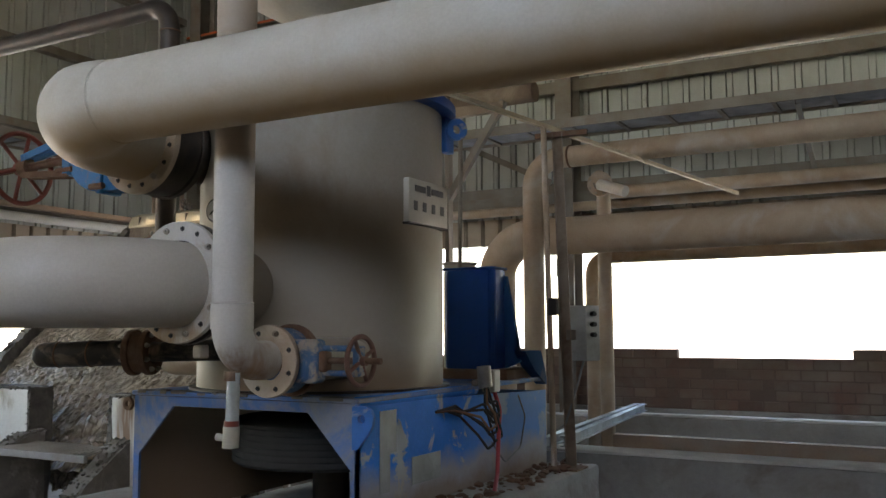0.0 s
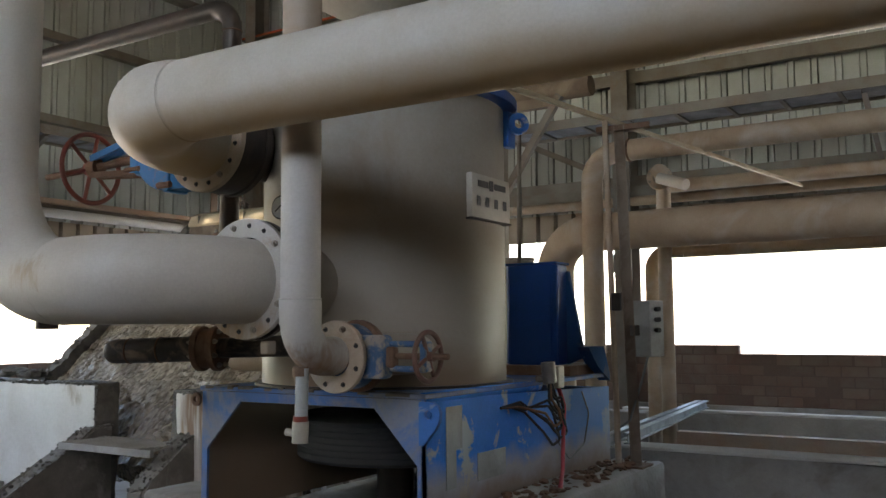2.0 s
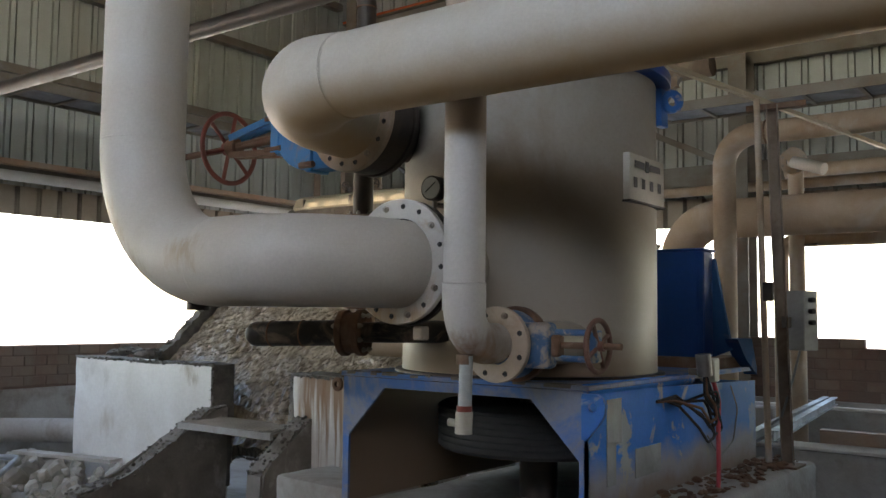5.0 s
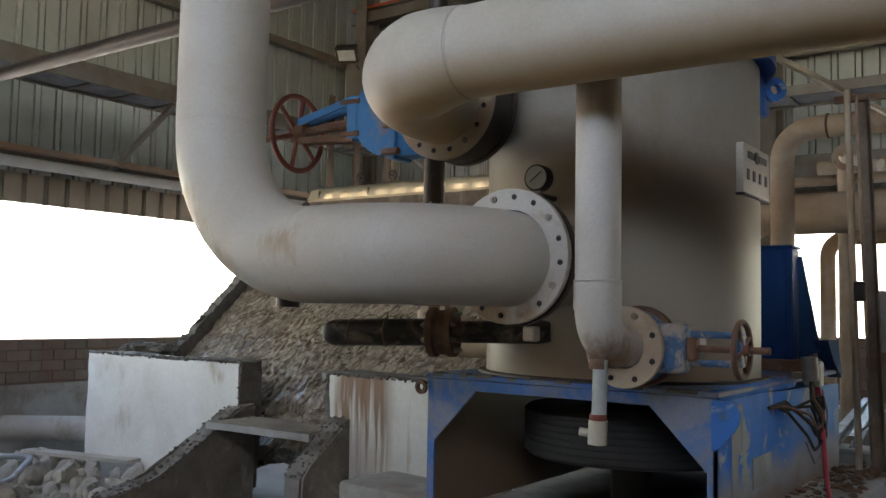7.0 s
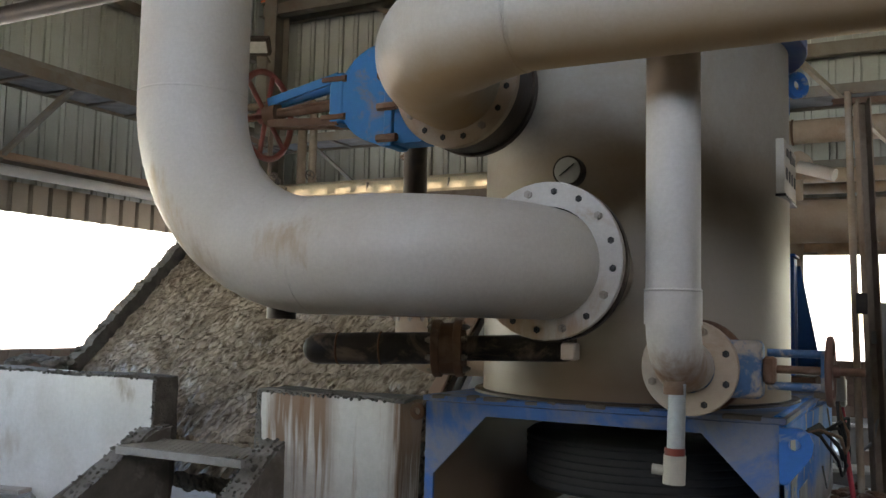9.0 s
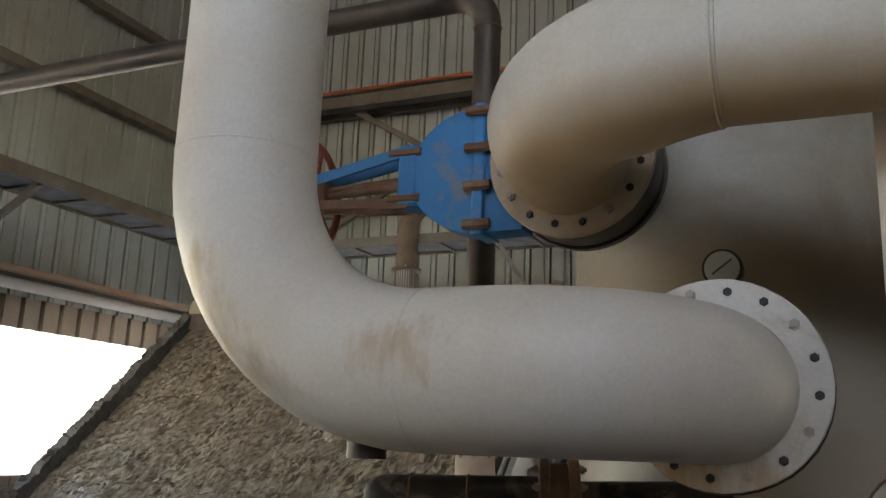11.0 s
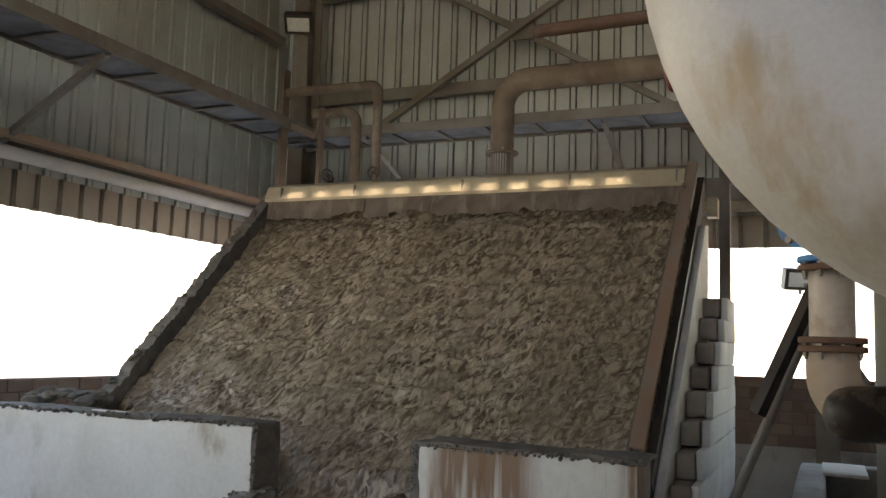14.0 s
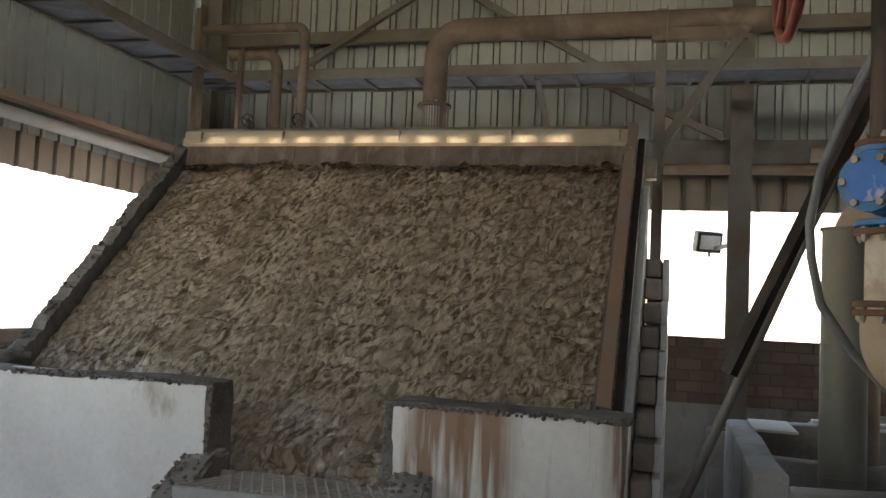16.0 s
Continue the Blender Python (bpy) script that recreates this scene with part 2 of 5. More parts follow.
def add_streaks(m, x0, x1, z0, z1, tone):
    """Rust that has run down from the wall's top edge in ragged streaks."""
    n, l = m.node_tree.nodes, m.node_tree.links
    bsdf = [k for k in n if k.type == "BSDF_PRINCIPLED"][0]
    old = bsdf.inputs["Base Color"].links[0].from_socket
    pos = n.new("ShaderNodeNewGeometry")
    sep = n.new("ShaderNodeSeparateXYZ")
    l.new(pos.outputs["Position"], sep.inputs[0])

    def fade(sock, c0, c1):
        mr = n.new("ShaderNodeMapRange")
        mr.inputs["From Min"].default_value, mr.inputs["From Max"].default_value = c0, c1
        l.new(sock, mr.inputs["Value"])
        return mr.outputs["Result"]

    def calc(op, p, q):
        k = n.new("ShaderNodeMath")
        k.operation = op
        for sock, v in zip(k.inputs, (p, q)):
            if isinstance(v, (int, float)):
                sock.default_value = v
            else:
                l.new(v, sock)
        return k.outputs[0]

    mp = n.new("ShaderNodeMapping")
    mp.inputs["Scale"].default_value = (1, 1, 0.05)
    l.new(pos.outputs["Position"], mp.inputs["Vector"])
    tex = n.new("ShaderNodeTexNoise")
    tex.inputs["Scale"].default_value, tex.inputs["Detail"].default_value = 26, 5
    l.new(mp.outputs["Vector"], tex.inputs["Vector"])
    run = calc("MULTIPLY_ADD", tex.outputs["Fac"], 1.9)
    run.node.inputs[2].default_value = -1.35
    down = calc("ADD", fade(sep.outputs[2], z0, z1), run)
    mask = calc("MULTIPLY", calc("MULTIPLY", fade(sep.outputs[0], x0, x0 + 0.07), fade(sep.outputs[0], x1, x1 - 0.12)), fade(down, 0.0, 0.45))
    l.new(mixed(n, l, calc("MULTIPLY", mask, 0.85), old, tone), bsdf.inputs["Base Color"])


add_streaks(STAINED, -5.47, -4.90, 0.30, 1.30, (0.20, 0.095, 0.04))
add_streaks(STAINED, -4.56, -4.30, 0.10, 1.10, (0.19, 0.10, 0.05))
DIRT = surf("dirt_floor", (0.43, 0.39, 0.34), (0.36, 0.325, 0.28), 1.0, 0.95, bump=0.5, grain=18,
            stain=(0.17, 0.14, 0.115), stain_scale=0.9)
SAND = surf("pale_sand", (0.74, 0.71, 0.66), (0.70, 0.67, 0.62), 0.2, 0.95, bump=0.2, grain=6)
BRICK = surf("red_clay_brick", (0.21, 0.12, 0.09), (0.205, 0.155, 0.125), 3.0, 0.9, bump=0.35, grain=40,
             stain=(0.22, 0.175, 0.145), stain_scale=1.3, stain_lo=0.44, stain_hi=0.62, rand=0.3)
MORTAR = surf("grey_mortar", (0.165, 0.105, 0.082), (0.16, 0.115, 0.092), 3.0, 0.95, bump=0.4, grain=40)
BLOCK = surf("concrete_block", (0.36, 0.31, 0.26), (0.27, 0.235, 0.20), 5, 0.95, bump=0.5, grain=45, rand=0.4)
PULP_DARK = surf("dried_pulp_crust", (0.105, 0.092, 0.078), (0.20, 0.18, 0.155), 9, 0.85, bump=0.8, grain=50)
RUBBLE = surf("pale_rubble", (0.46, 0.44, 0.39), (0.36, 0.34, 0.30), 3, 0.95, bump=0.5, grain=30, rand=0.4)
APRON = surf("stained_apron_rubber", (0.135, 0.10, 0.07), (0.085, 0.06, 0.042), 6, 0.6, bump=0.2,
             stain=(0.22, 0.18, 0.135), stain_scale=7, stain_lo=0.5, stain_hi=0.7, stretch=(1, 1, 0.25))
CREAM = surf("cream_paint", (0.44, 0.365, 0.25), (0.37, 0.30, 0.20), 3, 0.6, bump=0.06,
             stain=(0.3, 0.23, 0.15), stain_scale=4, stain_lo=0.5, stain_hi=0.8)
BEIGE = surf("beige_enamel", (0.50, 0.47, 0.40), (0.44, 0.40, 0.33), 4, 0.5, bump=0.03)
# pale base colour stands in for the bright reflection in the glass
LENS = surf("lamp_lens", (0.70, 0.70, 0.68), (0.55, 0.55, 0.53), 12, 0.12, bump=0.0)
GLASSY = surf("gauge_face", (0.62, 0.62, 0.6), (0.55, 0.55, 0.53), 5, 0.2, bump=0.0)
MILKY = surf("milky_hose_plastic", (0.42, 0.46, 0.47), (0.36, 0.38, 0.37), 9, 0.3, bump=0.02)
RED_HOSE = surf("red_hose_rubber", (0.40, 0.03, 0.045), (0.32, 0.03, 0.04), 8, 0.45, bump=0.02)
GREY_HOSE = surf("grey_hose_rubber", (0.20, 0.205, 0.20), (0.15, 0.15, 0.15), 8, 0.5, bump=0.02)
INK = surf("black_ink", (0.02, 0.02, 0.025), (0.03, 0.03, 0.03), 8, 0.5, bump=0.0)


def pulp_material():
    """Wet grey-brown paper pulp with a fibrous, lumpy relief."""
    m, n, l, b = node_mat("wet_paper_pulp")
    co = n.new("ShaderNodeTexCoord")
    mp = n.new("ShaderNodeMapping")
    mp.vector_type = "TEXTURE"
    mp.inputs["Scale"].default_value, mp.inputs["Rotation"].default_value = (1.0, 2.0, 1000.0), (0, 0, -0.40)
    l.new(co.outputs["Object"], mp.inputs["Vector"])
    facs = []
    for sc, det, dist in ((19, 5, 1.2), (48, 3, 1.0), (3, 3, 0.3)):
        t = n.new("ShaderNodeTexNoise")
        t.inputs["Scale"].default_value, t.inputs["Detail"].default_value, t.inputs["Distortion"].default_value = sc, det, dist
        l.new(mp.outputs["Vector"], t.inputs["Vector"])
        facs.append(t.outputs["Fac"])
    c = mixed(n, l, ramp(n, l, facs[0], 0.39, 0.60), (0.115, 0.082, 0.053), (0.42, 0.34, 0.25))
    c = mixed(n, l, ramp(n, l, facs[2], 0.4, 0.7), c, (0.23, 0.178, 0.125))
    c = mixed(n, l, 0.2, c, ramp(n, l, facs[1], 0.32, 0.66, (0.35, 0.33, 0.31, 1), (1.15, 1.12, 1.1, 1)), "MULTIPLY")
    l.new(c, b.inputs["Base Color"])
    b.inputs["Roughness"].default_value = 0.27
    b.inputs["Specular IOR Level"].default_value = 0.8
    add = n.new("ShaderNodeMath")
    add.operation, add.inputs[1].default_value = "MULTIPLY_ADD", 0.3
    l.new(facs[1], add.inputs[0])
    l.new(facs[0], add.inputs[2])
    bp = n.new("ShaderNodeBump")
    bp.inputs["Strength"].default_value, bp.inputs["Distance"].default_value = 0.6, 0.03
    l.new(add.outputs[0], bp.inputs["Height"])
    l.new(bp.outputs["Normal"], b.inputs["Normal"])
    return m


PULP = pulp_material()


# ---- mesh helpers ----
def thing(name, at, label, category, group="", kind=""):
    ob = new(name)
    ob.location = at
    ob.empty_display_size = 0.1
    return tagged(ob, label, category, group, kind)


def root_of(ob):
    while ob.parent:
        ob = ob.parent
    return ob


def to_mesh(name, bm, material, smooth=True):
    bmesh.ops.recalc_face_normals(bm, faces=bm.faces)
    me = bpy.data.meshes.new(name)
    bm.to_mesh(me)
    bm.free()
    me.materials.append(material)
    if smooth:
        for p in me.polygons:
            p.use_smooth = True
        me.set_sharp_from_angle(angle=radians(38))
    return me


def part(name, bm, material, parent, label=""):
    """One mesh, built in world places, under a thing or one of its parts."""
    off = Vector(root_of(parent).location)
    bmesh.ops.translate(bm, vec=-off, verts=bm.verts)
    ob = new(name, to_mesh(name, bm, material))
    ob.parent = parent
    return tagged(ob, label)


def single(name, bm, material, label="", category="", group="", kind=""):
    """A thing of one mesh; its origin goes to the middle of its foot."""
    vs = [v.co for v in bm.verts]
    lo = Vector([min(v[i] for v in vs) for i in range(3)])
    hi = Vector([max(v[i] for v in vs) for i in range(3)])
    at = Vector(((lo.x + hi.x) / 2, (lo.y + hi.y) / 2, lo.z))
    bmesh.ops.translate(bm, vec=-at, verts=bm.verts)
    ob = new(name, to_mesh(name, bm, material))
    ob.location = at
    return tagged(ob, label, category, group, kind)


def box(lo, hi, bevel=0.0, bm=None, seg=1, turn=None):
    b = bmesh.new()
    lo, hi = Vector(lo), Vector(hi)
    bmesh.ops.create_cube(b, size=1.0)
    bmesh.ops.scale(b, vec=hi - lo, verts=b.verts)
    if bevel:
        bmesh.ops.bevel(b, geom=b.edges[:] + b.verts[:], offset=bevel, segments=seg, affect="EDGES", profile=0.5)
    if turn:
        bmesh.ops.rotate(b, matrix=turn.to_matrix() if hasattr(turn, "to_matrix") else turn, verts=b.verts)
    bmesh.ops.translate(b, vec=(lo + hi) / 2, verts=b.verts)
    return merge(bm, b)


def merge(bm, b):
    if bm is None:
        return b
    me = bpy.data.meshes.new("tmp")
    b.to_mesh(me)
    b.free()
    bm.from_mesh(me)
    bpy.data.meshes.remove(me)
    return bm


def rod(p, q, r, r2=None, n=20, bm=None):
    p, q = Vector(p), Vector(q)
    b = bmesh.new()
    bmesh.ops.create_cone(b, cap_ends=True, segments=n, radius1=r, radius2=r if r2 is None else r2, depth=(q - p).length)
    m = Matrix.Translation((p + q) / 2) @ (q - p).to_track_quat("Z", "Y").to_matrix().to_4x4()
    bmesh.ops.transform(b, matrix=m, verts=b.verts)
    return merge(bm, b)


def fillet(points, bend, steps=10):
    """A polyline with its corners rounded to arcs of radius bend."""
    pts = [Vector(p) for p in points]
    out = [pts[0]]
    for a, b, c in zip(pts, pts[1:], pts[2:]):
        u, v = (a - b).normalized(), (c - b).normalized()
        ang = u.angle(v)
        d = bend / math.tan(ang / 2)
        s, e = b + u * d, b + v * d
        mid = (u + v).normalized()
        cen = b + mid * (bend / math.sin(ang / 2))
        for i in range(steps + 1):
            w = (s - cen).normalized().slerp((e - cen).normalized(), i / steps)
            out.append(cen + w * bend)
    out.append(pts[-1])
    return out


def sweep(path, r, n=24, bm=None, cap=True):
    """A round tube along a path."""
    b = bmesh.new()
    rings, side = [], None
    for i, p in enumerate(path):
        a, c = path[max(i - 1, 0)], path[min(i + 1, len(path) - 1)]
        t = (c - a).normalized()
        if side is None:
            side = t.orthogonal().normalized()
        side = (side - t * side.dot(t)).normalized()
        up = t.cross(side)
        rr = r[i] if isinstance(r, list) else r
        rings.append([b.verts.new(p + (side * math.cos(6.28318531 * k / n) + up * math.sin(6.28318531 * k / n)) * rr) for k in range(n)])
    for a, c in zip(rings, rings[1:]):
        for k in range(n):
            b.faces.new((a[k], a[(k + 1) % n], c[(k + 1) % n], c[k]))
    if cap:
        b.faces.new(rings[0])
        b.faces.new(rings[-1])
    return merge(bm, b)


def pipe(points, r, bend=None, n=28, bm=None):
    return sweep(fillet(points, bend, 14) if bend else [Vector(p) for p in points], r, n, bm)


def ring(cen, axis, r_out, r_in, thick, n=40, bm=None):
    """A flat ring with a rounded rim, its axis through cen."""
    b = bmesh.new()
    prof = [(r_in, -thick / 2), (r_out - 0.003, -thick / 2), (r_out, -thick / 2 + 0.003), (r_out, thick / 2 - 0.003), (r_out - 0.003, thick / 2), (r_in, thick / 2)]
    m = Matrix.Translation(cen) @ Vector(axis).to_track_quat("Z", "Y").to_matrix().to_4x4()
    loops = [[b.verts.new(m @ Vector((rr * math.cos(6.28318531 * k / n), rr * math.sin(6.28318531 * k / n), h))) for rr, h in prof] for k in range(n)]
    for k in range(n):
        a, c = loops[k], loops[(k + 1) % n]
        for j in range(len(prof)):
            b.faces.new((a[j], c[j], c[(j + 1) % len(prof)], a[(j + 1) % len(prof)]))
    return merge(bm, b)


def torus(cen, axis, R, r, n=40, k=10, bm=None):
    q = Vector(axis).to_track_quat("Z", "Y").to_matrix().to_4x4()
    m = Matrix.Translation(cen) @ q
    path = [m @ Vector((R * math.cos(6.28318531 * i / n), R * math.sin(6.28318531 * i / n), 0)) for i in range(n + 1)]
    return sweep(path, r, k, bm, cap=False)


BOLT_MESHES = {}


def bolt_mesh(r, h, material):
    key = (round(r, 4), round(h, 4), material.name)
    if key not in BOLT_MESHES:
        b = rod((0, 0, -0.004), (0, 0, h), r, n=6)
        rod((0, 0, h), (0, 0, h + 0.008), r * 0.55, n=8, bm=b)
        BOLT_MESHES[key] = to_mesh("bolt", b, material)
    return BOLT_MESHES[key]


def flange(parent, cen, axis, r_out, r_in, thick, bolts=0, material=None, bolt_r=0.013, filled=(), name="flange", phase=0.5, face=1, label=""):
    """A bolted ring; on its face sit bolts where filled, and dark discs painted as holes elsewhere."""
    material = material or WHITE
    axis = Vector(axis).normalized()
    ob = part(name, ring(cen, axis, r_out, r_in, thick), material, parent, label)
    q = (axis * face).to_track_quat("Z", "Y").to_matrix().to_4x4()
    rb = (r_out + r_in) / 2 + (r_out - r_in) * 0.1
    off = Vector(root_of(parent).location)
    for i in range(bolts):
        a = 6.28318531 * (i + phase) / bolts
        m = Matrix.Translation(Vector(cen) + axis * face * thick / 2 - off) @ q @ Matrix.Translation((rb * math.cos(a), rb * math.sin(a), 0))
        solid = filled == "all" or i in filled
        o = new("bolt" if solid else "dark_hole_disc", bolt_mesh(bolt_r * 1.15, 0.012, STEEL_DULL) if solid else bolt_mesh(bolt_r, 0.0008, INK))
        o.parent, o.matrix_local = ob, m
    return ob


STEEL_DULL = surf("dusty_bolt_steel", (0.36, 0.33, 0.29), (0.26, 0.21, 0.16), 12, 0.6, metal=0.2, bump=0.05)


def handwheel(parent, cen, axis, R, material, spokes=5, tube=0.012, phase=0.3, name="handwheel"):
    rim = part(name, torus(cen, axis, R, tube), material, parent)
    q = Vector(axis).to_track_quat("Z", "Y").to_matrix()
    for i in range(spokes):
        a = 6.28318531 * (i + phase) / spokes
        d = q @ Vector((math.cos(a), math.sin(a), 0))
        part("spoke", rod(Vector(cen) + d * R * 0.1, Vector(cen) + d * R, tube * 0.8, n=8), material, rim)
    ax = Vector(axis).normalized()
    part("hub", rod(Vector(cen) - ax * 0.025, Vector(cen) + ax * 0.025, R * 0.2, n=14), material, rim)
    return rim


def corrugated(x0, x1, z0, z1, pitch=0.24, rib=0.05, depth=0.045, thick=0.004, groove=0.020):
    """A ribbed sheet in the xz plane at y = 0: low ribs towards -y between two sunk grooves."""
    b = bmesh.new()
    pts, x = [], x0
    while x < x1 - 1e-6:
        a = x + pitch - rib - 2 * groove
        pts += [(x, 0), (a, 0), (a + 0.003, depth), (a + groove - 0.003, depth), (a + groove, -0.012),
                (a + groove + rib, -0.012), (a + groove + rib + 0.003, depth), (a + 2 * groove + rib - 0.003, depth)]
        x += pitch
    pts.append((x, 0))
    vs = [[b.verts.new((px, py + s, zz)) for zz in (z0, z1)] for s in (0.0, thick) for px, py in pts]
    k = len(pts)
    for j in (0, k):
        for i in range(k - 1):
            b.faces.new((vs[j + i][0], vs[j + i + 1][0], vs[j + i + 1][1], vs[j + i][1]))
    for i in range(k - 1):
        for e in (0, 1):
            b.faces.new((vs[i][e], vs[i + 1][e], vs[k + i + 1][e], vs[k + i][e]))
    return b


def section(p, q, w, h, t=0.012, kind="I", roll=0.0, bm=None):
    """A rolled steel member from p to q: I, C, L or a flat plate, w wide and h deep."""
    p, q = Vector(p), Vector(q)
    b = bmesh.new()
    L = (q - p).length
    W, H, k = w / 2, h / 2, t / 2
    outline = {"I": [(-W, -H), (W, -H), (W, -H + t), (k, -H + t), (k, H - t), (W, H - t), (W, H), (-W, H), (-W, H - t), (-k, H - t), (-k, -H + t), (-W, -H + t)],
               "C": [(-W, -H), (W, -H), (W, -H + t), (-W + t, -H + t), (-W + t, H - t), (W, H - t), (W, H), (-W, H)],
               "L": [(-W, -H), (W, -H), (W, -H + t), (-W + t, -H + t), (-W + t, H), (-W, H)],
               "F": [(-W, -H), (W, -H), (W, H), (-W, H)]}[kind]
    lo_, hi_ = [b.verts.new((x, y, -L / 2)) for x, y in outline], [b.verts.new((x, y, L / 2)) for x, y in outline]
    b.faces.new(lo_)
    b.faces.new(hi_)
    for a in range(len(outline)):
        c = (a + 1) % len(outline)
        b.faces.new((lo_[a], lo_[c], hi_[c], hi_[a]))
    m = Matrix.Translation((p + q) / 2) @ (q - p).to_track_quat("Z", "Y").to_matrix().to_4x4() @ Matrix.Rotation(radians(roll), 4, "Z")
    bmesh.ops.transform(b, matrix=m, verts=b.verts)
    return merge(bm, b)


def rough_block(lo, hi, step=0.12, amount=0.012, seed=0, bevel=0.02):
    """A cast block with slightly uneven faces and knocked edges."""
    b = box(lo, hi, bevel, seg=2)
    size = max(Vector(hi) - Vector(lo))
    cuts = max(1, min(14, int(size / step)))
    bmesh.ops.subdivide_edges(b, edges=[e for e in b.edges if e.calc_length() > step], cuts=cuts, use_grid_fill=True)
    for v in b.verts:
        v.co += noise.noise_vector(v.co * 2.3 + Vector((seed, 0, 0))) * amount + noise.noise_vector(v.co * 9 + Vector((0, seed, 0))) * amount * 0.5
    return b


# ---- large structure ----
BACK, LEFT = 9.8, -9.7
b = bmesh.new()
bmesh.ops.create_grid(b, x_segments=60, y_segments=60, size=12)
for v in b.verts:
    v.co.z += noise.noise(v.co * 0.8) * 0.04 - 0.02
bmesh.ops.translate(b, vec=(-1, 0, 0), verts=b.verts)
floor = new("floor", to_mesh("floor", b, DIRT))
tagged(floor, "trodden grey-brown dirt and concrete floor of the shed", "floor", kind="structure")
b = bmesh.new()
bmesh.ops.create_grid(b, x_segments=8, y_segments=8, size=1500)
bmesh.ops.translate(b, vec=(0, 0, -0.12), verts=b.verts)
tagged(new("ground", to_mesh("ground", b, SAND)), "pale sunlit sand outside the shed reaching the horizon", "ground", kind="structure")

# ribbed sheet walls above the openings
b = corrugated(-9.75, 4.0, 2.84, 8.0)
w = new("wall_back", to_mesh("wall_back", b, SHEET, smooth=False))
w.location = (0, BACK + 0.22, 0)
tagged(w, "ribbed pale grey-green steel sheet wall, dusty inside", "wall", kind="structure")
b = corrugated(-10.0, 10.05, 2.80, 8.0)
w = new("wall_left", to_mesh("wall_left", b, SHEET, smooth=False))
w.matrix_world = pose(LEFT - 0.1, 0, 0, 0, 0, 90)
tagged(w, "ribbed pale grey-green steel sheet wall, dusty inside", "wall", kind="structure")
b = corrugated(-9.7, 4.0, 2.83, 3.16, rib=0.004, groove=0.026)
w = new("trim", to_mesh("trim", b, SHEET_LOW, smooth=False))
w.location = (0, BACK + 0.17, 0)
tagged(w, "tan ribbed sheet strip over the long wall opening", "wall trim", kind="structure")
b = corrugated(-9.9, 9.7, 2.79, 3.1, rib=0.004, groove=0.026)
w = new("trim", to_mesh("trim", b, SHEET_LOW, smooth=False))
w.matrix_world = pose(LEFT - 0.05, 0, 0, 0, 0, 90)
tagged(w, "tan ribbed sheet strip over the side wall opening", "wall trim", kind="structure")
# unseen sheet roof: overhang blocks sun, added slots aim shafts at the trough
SLOT_Y = 7.35 + SUN_DIR.y / SUN_DIR.z * (8.0 - 3.03)
SLOT_X = SUN_DIR.x / SUN_DIR.z * (8.0 - 3.03)
SLOT = 0.030
b = box((-10.2, -7.0, 8.0), (7.4, SLOT_Y - SLOT / 2, 8.008))
box((-10.2, SLOT_Y + SLOT / 2, 8.0), (7.4, 10.4, 8.008), bm=b)
edges = [-10.2]
for k in range(12):
    x = -8.06 + SLOT_X + k * 0.258
    edges += [x, x + (0.16 if k % 2 else 0.145)]
edges.append(7.4)
for x0, x1 in zip(edges[0::2], edges[1::2]):
    box((x0, SLOT_Y - SLOT / 2 - 0.001, 8.0), (x1, SLOT_Y + SLOT / 2 + 0.001, 8.008), bm=b)
tagged(single("ceiling", b, DARK_SHEET), "unseen dark steel sheet roof, slotted and overhung to shape the sun", "ceiling", kind="structure")
# unseen walls, dark to curb bounce; the right one added to block light
b = box((4.0, -4.0, -0.1), (4.12, 10.0, 8.0))
tagged(single("wall_right", b, DARK_SHEET), "unseen steel sheet wall added to block light from the right", "wall", kind="structure")
b = box((-9.8, -4.12, -0.1), (4.12, -4.0, 4.6))
tagged(single("wall_front", b, DARK_SHEET), "plain steel sheet wall with a high open band above", "wall", kind="structure")
b = box((-9.8, -4.12, 6.35), (4.12, -4.0, 8.0))
tagged(single("wall_front_top", b, DARK_SHEET), "plain steel sheet strip under the roof", "wall", kind="structure")

# low parapet walls: plastered foot, brick above
wall_b = single("wall_low_back", box((-9.9, BACK - 0.007, -0.1), (4.0, BACK + 0.2, 1.477)), MORTAR, "low brick parapet wall with a plastered foot", "wall", kind="structure")
foot = single("wall_foot_back", rough_block((-9.6, BACK - 0.03, -0.1), (4.0, BACK + 0.008, 0.93), 0.5, 0.006), CONCRETE, "grey cement render on the foot of the parapet", "wall", kind="structure")
wall_l = single("wall_low_left", box((LEFT - 0.2, -9.9, -0.1), (LEFT - 0.012, BACK + 0.2, 1.40)), MORTAR, "low brick parapet wall along the side opening", "wall", kind="structure")
single("wall_foot_left", rough_block((LEFT - 0.008, -9.0, -0.1), (LEFT + 0.03, BACK - 0.04, 0.95), 0.5, 0.006), CONCRETE, "grey cement render on the foot of the parapet", "wall", kind="structure")


def steel_column(x, y, z0, z1, w=0.2, d=0.3, roll=0):
    t = thing("steel_column", (x, y, z0), "dusty grey steel H-section column on a concrete foot", "column", "shed columns", "structure")
    part("shaft", section((x, y, z0 + 0.02), (x, y, z1), w, d, 0.014, "I", roll), GREY_STEEL, t)
    part("pedestal", rough_block((x - 0.25, y - 0.28, z0), (x + 0.25, y + 0.1, z0 + 0.72), 0.15, 0.01, x), CONCRETE, t)
    part("base_plate", box((x - 0.2, y - 0.23, z0 + 0.72), (x + 0.2, y + 0.05, z0 + 0.74), 0.002), GREY_STEEL, t)


